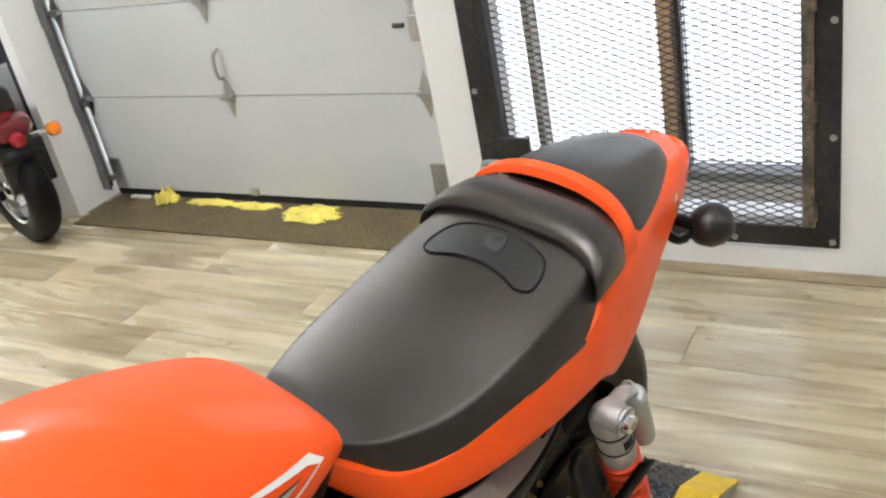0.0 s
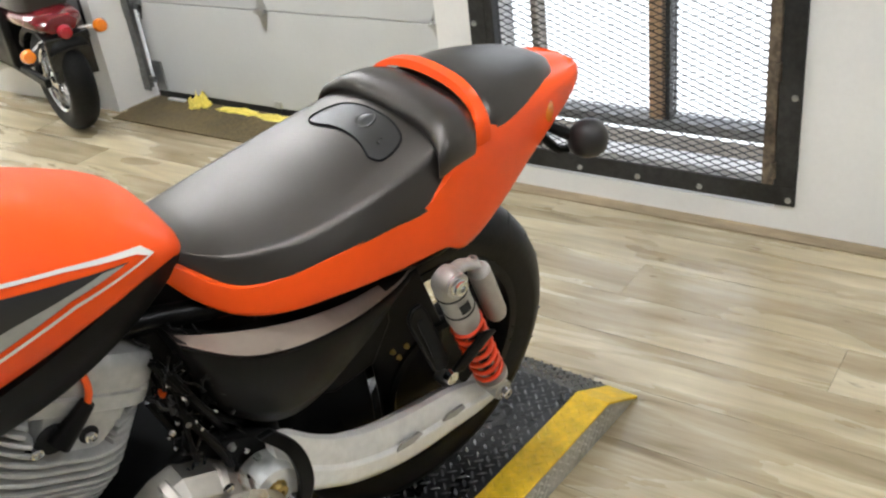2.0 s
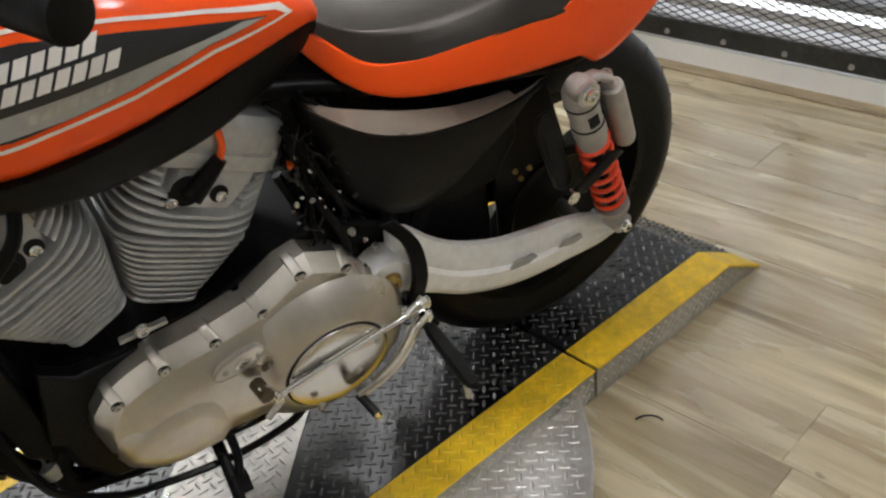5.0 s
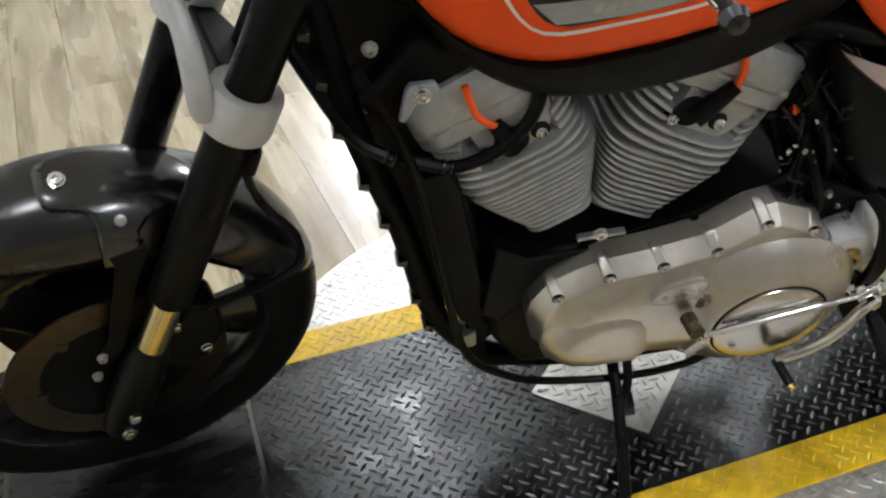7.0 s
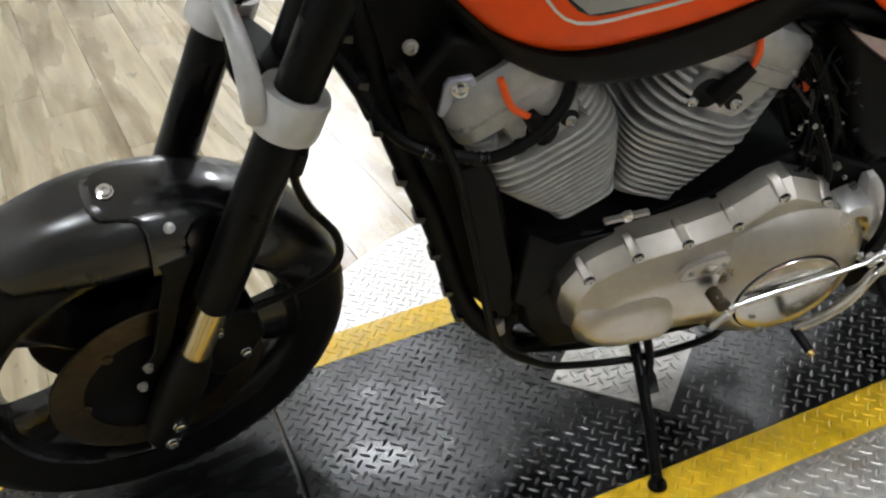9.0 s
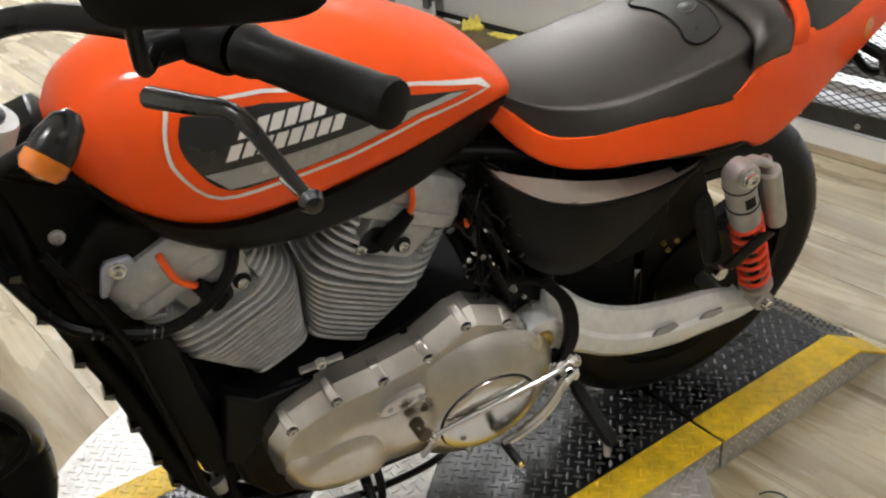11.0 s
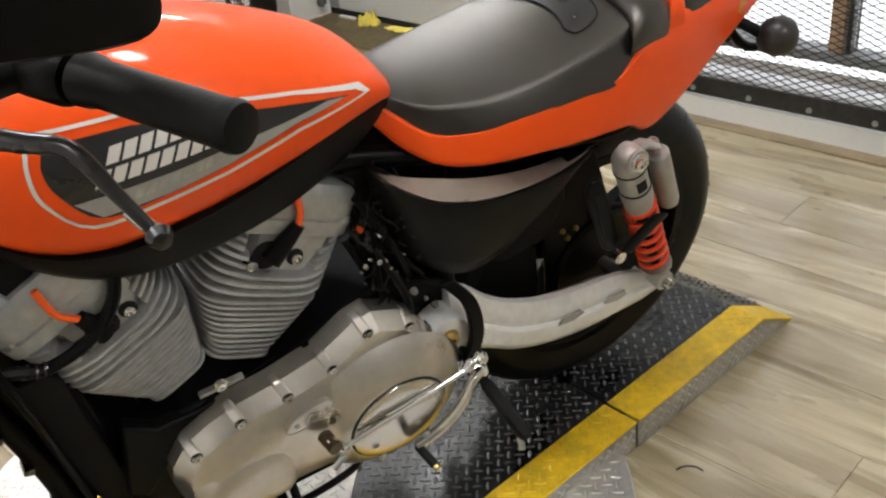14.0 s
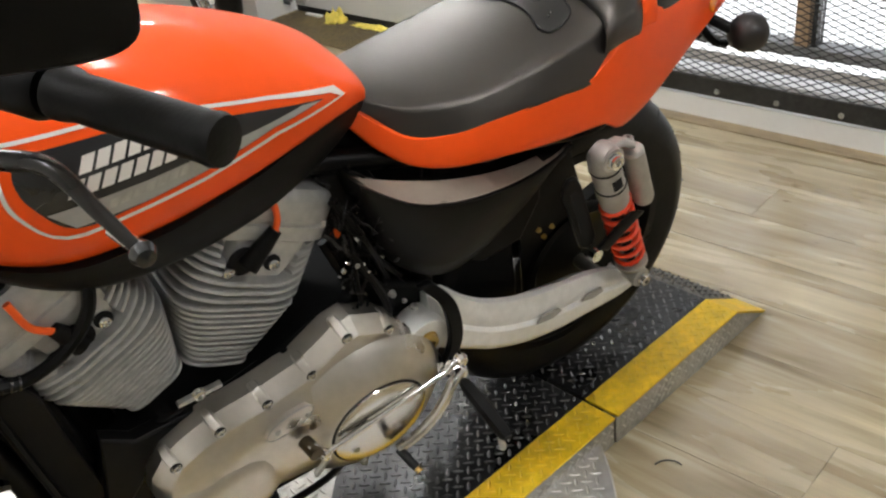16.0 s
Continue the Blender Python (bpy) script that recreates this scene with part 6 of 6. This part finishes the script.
# Two added black sheets keep the wheel interior dark, a slit between them.
part("belt_guard", slab([(0.30, 0.54), (0.40, 0.62), (0.480, 0.60), (0.488, 0.44), (0.500, 0.36), (0.505, 0.28), (0.40, 0.32), (0.31, 0.42)], -0.066, -0.058), BLACK, bike, "added black sheet that darkens the wheel interior", bevel=0.003)
part("hub_guard", slab([(0.505, 0.60), (0.600, 0.60), (0.66, 0.44), (0.66, 0.28), (0.523, 0.28), (0.516, 0.36), (0.503, 0.45)], -0.066, -0.058), BLACK, bike, "added black sheet that darkens the gap beside the wheel", bevel=0.003)

# ---- bars, lamps and levers on the steering ----
IN, OUTB = Vector((-0.209, -0.406, 1.136)), Vector((-0.145, -0.534, 1.138))
mid = Vector((-0.44, 0.01, 1.075))
INV = STEER.inverted()
def mirrored(v):
    q = INV @ v
    return STEER @ Vector((q.x, -q.y, q.z))
part("handlebar", tube([OUTB, IN, IN.lerp(mid, 0.45) + Vector((-0.01, 0, 0.0)), mid + Vector((0.03, -0.10, -0.02)), mid + Vector((0.0, 0, -0.03)), mirrored(mid + Vector((0.03, -0.10, -0.02))), mirrored(IN), mirrored(OUTB)], 0.0125, 14), BLACK, bike, "black handlebar")
for a, b in ((IN, OUTB), (mirrored(IN), mirrored(OUTB))):
    t = (b - a).normalized()
    L = (b - a).length
    gr = part("grip", lathe([(0.0165, 0), (0.020, 0.003), (0.0195, 0.012), (0.0172, 0.02), (0.0175, L - 0.012), (0.0185, L - 0.006), (0.017, L), (0.008, L + 0.002)], a, t, 24), GRIP, bike, "black rubber grip")
    part("switch_housing", lathe([(0.014, -0.075), (0.022, -0.07), (0.025, -0.05), (0.024, -0.012), (0.020, -0.004)], a, t, 20), BLACK, bike, "black switch housing")
    part("lever_perch", rod(a - t * 0.045, a - t * 0.045 + Vector((-0.05, -0.01 if a.y < 0 else 0.01, 0.0)), 0.014, 14), BLACK, bike)
ball = Vector((-0.216, -0.557, 1.098))
root = Vector((-0.272, -0.415, 1.150))
lv = part("clutch_lever", tube([Vector((-0.284, -0.420, 1.122)), Vector((-0.264, -0.465, 1.134)), Vector((-0.243, -0.499, 1.139)), Vector((-0.229, -0.531, 1.119)), ball], 0.0068, 10, radii=(0.0085, 0.0040)), LEVER, bike, "black clutch lever with ball end")
part("lever_collar", rod(ball + Vector((-0.003, 0.008, 0.004)), ball + Vector((-0.009, 0.022, 0.009)), 0.0052, 10), CHROME, lv)
part("lever_ball", lathe([(0.0, 0.009), (0.0064, 0.0064), (0.009, 0), (0.0064, -0.0064), (0.0, -0.009)], ball, (0, 1, 0), 16), GLOSS_BLACK, lv)
part("brake_lever", tube([mirrored(root), mirrored(Vector((-0.247, -0.468, 1.108))), mirrored(ball)], 0.0065, 10), GLOSS_BLACK, bike)
mc = Vector((-0.240, -0.466, 1.236))
mx = Vector((0.098, -0.02, -0.005)).normalized()
rs = []
for d, f in ((-0.016, 0.82), (-0.006, 1.0), (0.008, 1.0), (0.018, 0.8)):
    rs.append([mc + mx * (0.078 * f * math.copysign(abs(math.cos(a)) ** 0.45, math.cos(a))) + Vector((0.0, 0, 0.046 * f * math.copysign(abs(math.sin(a)) ** 0.45, math.sin(a)))) + Vector((0.15, 0.9, 0.3)) * d for a in [2 * math.pi * k / 32 for k in range(32)]])
mir = part("mirror", rings(rs), MATTE_BLACK, bike, "black mirror housing", angle=50)
part("mirror_stem", tube([root + Vector((0, 0, 0.005)), Vector((-0.285, -0.43, 1.15)), mc + Vector((-0.05, 0, -0.02))], 0.006, 10), BLACK, mir)
# headlamp between the legs, stays to the clamps
HL = LEG0 + AX * 0.175 + FWD * 0.055
hl = part("headlamp", lathe([(0.015, -0.08), (0.044, -0.066), (0.062, -0.024), (0.067, 0.022), (0.069, 0.033), (0.063, 0.037)], HL, (-1, 0, 0.05), 36), GLOSS_BLACK, bike, "black headlamp bucket", m=STEER)
part("headlamp_rim", lathe([(0.069, 0.030), (0.071, 0.034), (0.069, 0.041), (0.062, 0.041)], HL, (-1, 0, 0.05), 36), GLOSS_BLACK, hl, m=STEER)
part("headlamp_lens", lathe([(0.063, 0.037), (0.044, 0.044), (0.0, 0.048)], HL, (-1, 0, 0.05), 36), DECAL_GREY, hl, m=STEER)
for s in [-1]:
    stalk = LEG0 + Vector((0, s * 0.13, 0)) + AX * 0.21
    sig = INV @ Vector((-0.362, -0.262, 1.002))
    sig.y = -s * sig.y
    way = Vector((-0.7, s * 0.25, -0.5))
    fi = part("front_indicator", lathe([(0.007, -0.046), (0.016, -0.036), (0.0215, -0.014), (0.0215, 0.0)], sig, way, 24), GLOSS_BLACK, bike, "black front indicator", m=STEER)
    part("amber_lens", lathe([(0.0215, 0.0), (0.022, 0.010), (0.017, 0.018), (0.0, 0.022)], sig, way, 24), AMBER, fi, "amber lens", m=STEER)
    part("indicator_stalk", rod(stalk, sig - way * 0.03, 0.009, 10), BLACK, fi, m=STEER)
part("instrument", lathe([(0.02, -0.03), (0.045, -0.02), (0.052, 0.01), (0.048, 0.018), (0.0, 0.018)], LEG0 + AX * 0.33 + FWD * 0.05, AX - FWD * 0.5, 28), BLACK, bike, "black instrument pod", m=STEER)

# ---- second motorcycle, seen in part beside the garage door ----
def far_motorcycle():
    m = ROOM @ Matrix.Translation((1.84, 2.72, 0.0)) @ Matrix.Rotation(radians(-104), 4, "Z")
    ob = thing("motorcycle", m, "dark red cruiser motorcycle standing near the garage door", "motorcycle")
    c = Vector((0.10, 0, 0.24))
    # x to its tail
    h = 0.066
    prof = [(0.14, -h * 0.7)] + [(0.14 + 0.10 * math.sin(math.pi * k / 12) ** 0.6, -h * math.cos(math.pi * k / 12)) for k in range(1, 12)] + [(0.14, h * 0.7)]
    part("rear_tyre", lathe(prof, c, (0, 1, 0), 48, closed=True), RUBBER, ob, angle=60)
    rim = part("rim", lathe([(0.145, -0.05), (0.135, -0.045), (0.125, 0), (0.135, 0.045), (0.145, 0.05)], c, (0, 1, 0), 40, closed=True), CHROME, ob, "chrome wire-spoked rim")
    for k in range(20):
        a = 2 * math.pi * k / 20
        part("spoke", rod(c + Vector((0.03 * math.cos(a + 0.5), 0.03 * (-1) ** k, 0.03 * math.sin(a + 0.5))), c + Vector((0.135 * math.cos(a), 0, 0.135 * math.sin(a))), 0.002, 6), CHROME, rim)
    part("hub", lathe([(0.02, -0.06), (0.04, -0.05), (0.04, 0.05), (0.02, 0.06)], c, (0, 1, 0), 20), CHROME, rim)
    rs = []
    for k in range(14):
        a = radians(38 + 107 * k / 13)
        rs.append([c + Vector((r * math.cos(a), y, r * math.sin(a))) for y, r in ((-0.082, 0.225), (-0.085, 0.25), (-0.06, 0.27), (0, 0.278), (0.06, 0.27), (0.085, 0.25), (0.082, 0.225))])
    fd = part("rear_fender", rings(rs, closed=False, cap=False), RUBBER, ob, "black rear fender")
    fd.modifiers.new("thickness", "SOLIDIFY").thickness = 0.005
    part("tail_cowl", rings([[(x, y * w, z + dz) for y, dz in ((-1, -0.045), (-1, 0.02), (-0.6, 0.05), (0.6, 0.05), (1, 0.02), (1, -0.045))] for x, w, z in ((-0.25, 0.11, 0.50), (0.05, 0.13, 0.525), (0.20, 0.12, 0.515), (0.29, 0.09, 0.49))]), RED_PAINT, ob, "glossy dark red tail cowl", subsurf=1)
    part("tail_lamp", lathe([(0.03, -0.02), (0.033, 0.0), (0.025, 0.015), (0.0, 0.02)], (0.29, 0, 0.47), (1, 0, -0.15), 24), RED_LENS, ob, "red tail lamp")
    part("plate_holder", box(0.262, 0.285, -0.095, 0.095, 0.27, 0.455), GLOSS_BLACK, ob, smooth=False, bevel=0.004)
    part("pillion_seat", rings([[(x, y * w, z) for y, z in ((-1, 0.57), (-0.9, 0.61), (0, 0.63), (0.9, 0.61), (1, 0.57))] for x, w in ((-0.75, 0.10), (-0.45, 0.13), (-0.1, 0.12), (0.12, 0.08))]), VINYL, ob, "black seat", subsurf=1)
    part("saddle_body", box(-0.95, -0.15, -0.12, 0.12, 0.25, 0.56), BLACK, ob, bevel=0.03)
    part("fuel_tank", rings([[(x, w * math.cos(a), z + 0.10 * f * math.sin(a)) for a in [2 * math.pi * k / 20 for k in range(20)]] for x, w, z, f in ((-1.25, 0.03, 0.70, 0.3), (-1.1, 0.12, 0.70, 0.9), (-0.9, 0.14, 0.68, 1), (-0.7, 0.10, 0.64, 0.6))]), RED_PAINT, ob, "dark red fuel tank")
    part("seat_pack", rings([[(x, y * w, z) for y, z in ((-1, 0.555), (-0.95, 0.635), (-0.6, 0.665), (0.6, 0.665), (0.95, 0.635), (1, 0.555))] for x, w in ((-0.22, 0.09), (-0.18, 0.115), (0.10, 0.115), (0.17, 0.085))]), VINYL, ob, "black pack strapped on the seat", bevel=0.01)
    part("swingarm", rings([[(x, y, z + dz) for y, dz in ((-0.10, -0.02), (-0.10, 0.02), (-0.075, 0.02), (-0.075, -0.02))] for x, z in ((-0.45, 0.27), (-0.1, 0.255), (0.13, 0.24))]), BLACK, ob, bevel=0.006)
    part("engine", box(-0.95, -0.55, -0.14, 0.14, 0.18, 0.45), SILVER, ob, bevel=0.03)
    fc = Vector((-1.38, 0, 0.28))
    part("front_tyre", lathe([(0.20 + 0.08 * math.sin(math.pi * k / 10) ** 0.6, -0.05 * math.cos(math.pi * k / 10)) for k in range(11)], fc, (0, 1, 0), 40), RUBBER, ob)
    part("fork", rod(fc, fc + Vector((0.25, 0, 0.55)), 0.03, 12), CHROME, ob)
    for s in (-1, 1):
        q = Vector((0.25, s * 0.165, 0.45 if s > 0 else 0.405))
        st = part("indicator", lathe([(0.0, -0.03), (0.028, -0.015), (0.032, 0.0), (0.025, 0.02), (0.0, 0.028)], q, (1, 0, 0), 20), AMBER, ob, "amber indicator lens")
        part("indicator_stalk", rod(q, Vector((0.22, s * 0.06, 0.46)), 0.008, 8), CHROME, st)
    return ob


far_motorcycle()

stray = finish("stray_thread", tube([(0.655, -0.318, 0.0025), (0.672, -0.322, 0.004), (0.688, -0.336, 0.0035), (0.692, -0.352, 0.0025)], 0.0016, 6), SEAL)
tagged(stray, "short curled black thread lying on the floor", "thread")

# ---- floor planks, each a piece of the floor ----
def lay_planks():
    """Planks run along the garage-door wall; real lengths and widths, staggered."""
    rnd = random.Random(11)
    W, L = 0.178, 1.22
    made = {}

    def piece(u0, u1, v0, v1):
        key = (round(u1 - u0, 3), round(v1 - v0, 3))
        if key not in made:
            du, dv, g = (u1 - u0) / 2, (v1 - v0) / 2, 0.0006
            me = bpy.data.meshes.new("plank")
            vs = [(-du, -dv, -0.004), (du, -dv, -0.004), (du, dv, -0.004), (-du, dv, -0.004), (-du + g, -dv + g, 0), (du - g, -dv + g, 0), (du - g, dv - g, 0), (-du + g, dv - g, 0)]
            me.from_pydata(vs, [], [(4, 5, 6, 7), (0, 1, 5, 4), (1, 2, 6, 5), (2, 3, 7, 6), (3, 0, 4, 7)])
            me.materials.append(PLANK)
            made[key] = me
        o = new("plank", made[key])
        o.parent = floor
        o.location = ((u0 + u1) / 2, (v0 + v1) / 2, 0)
    u = BACK_U
    while u < DU - 0.01:
        u1 = min(u + W, DU)
        v = NEAR_V - L * rnd.random()
        while v < FAR_V:
            v1 = v + L
            a, b = max(v, NEAR_V), min(v1, FAR_V)
            if b - a > 0.02:
                piece(u, u1, a, b)
            v = v1
        u = u1


lay_planks()
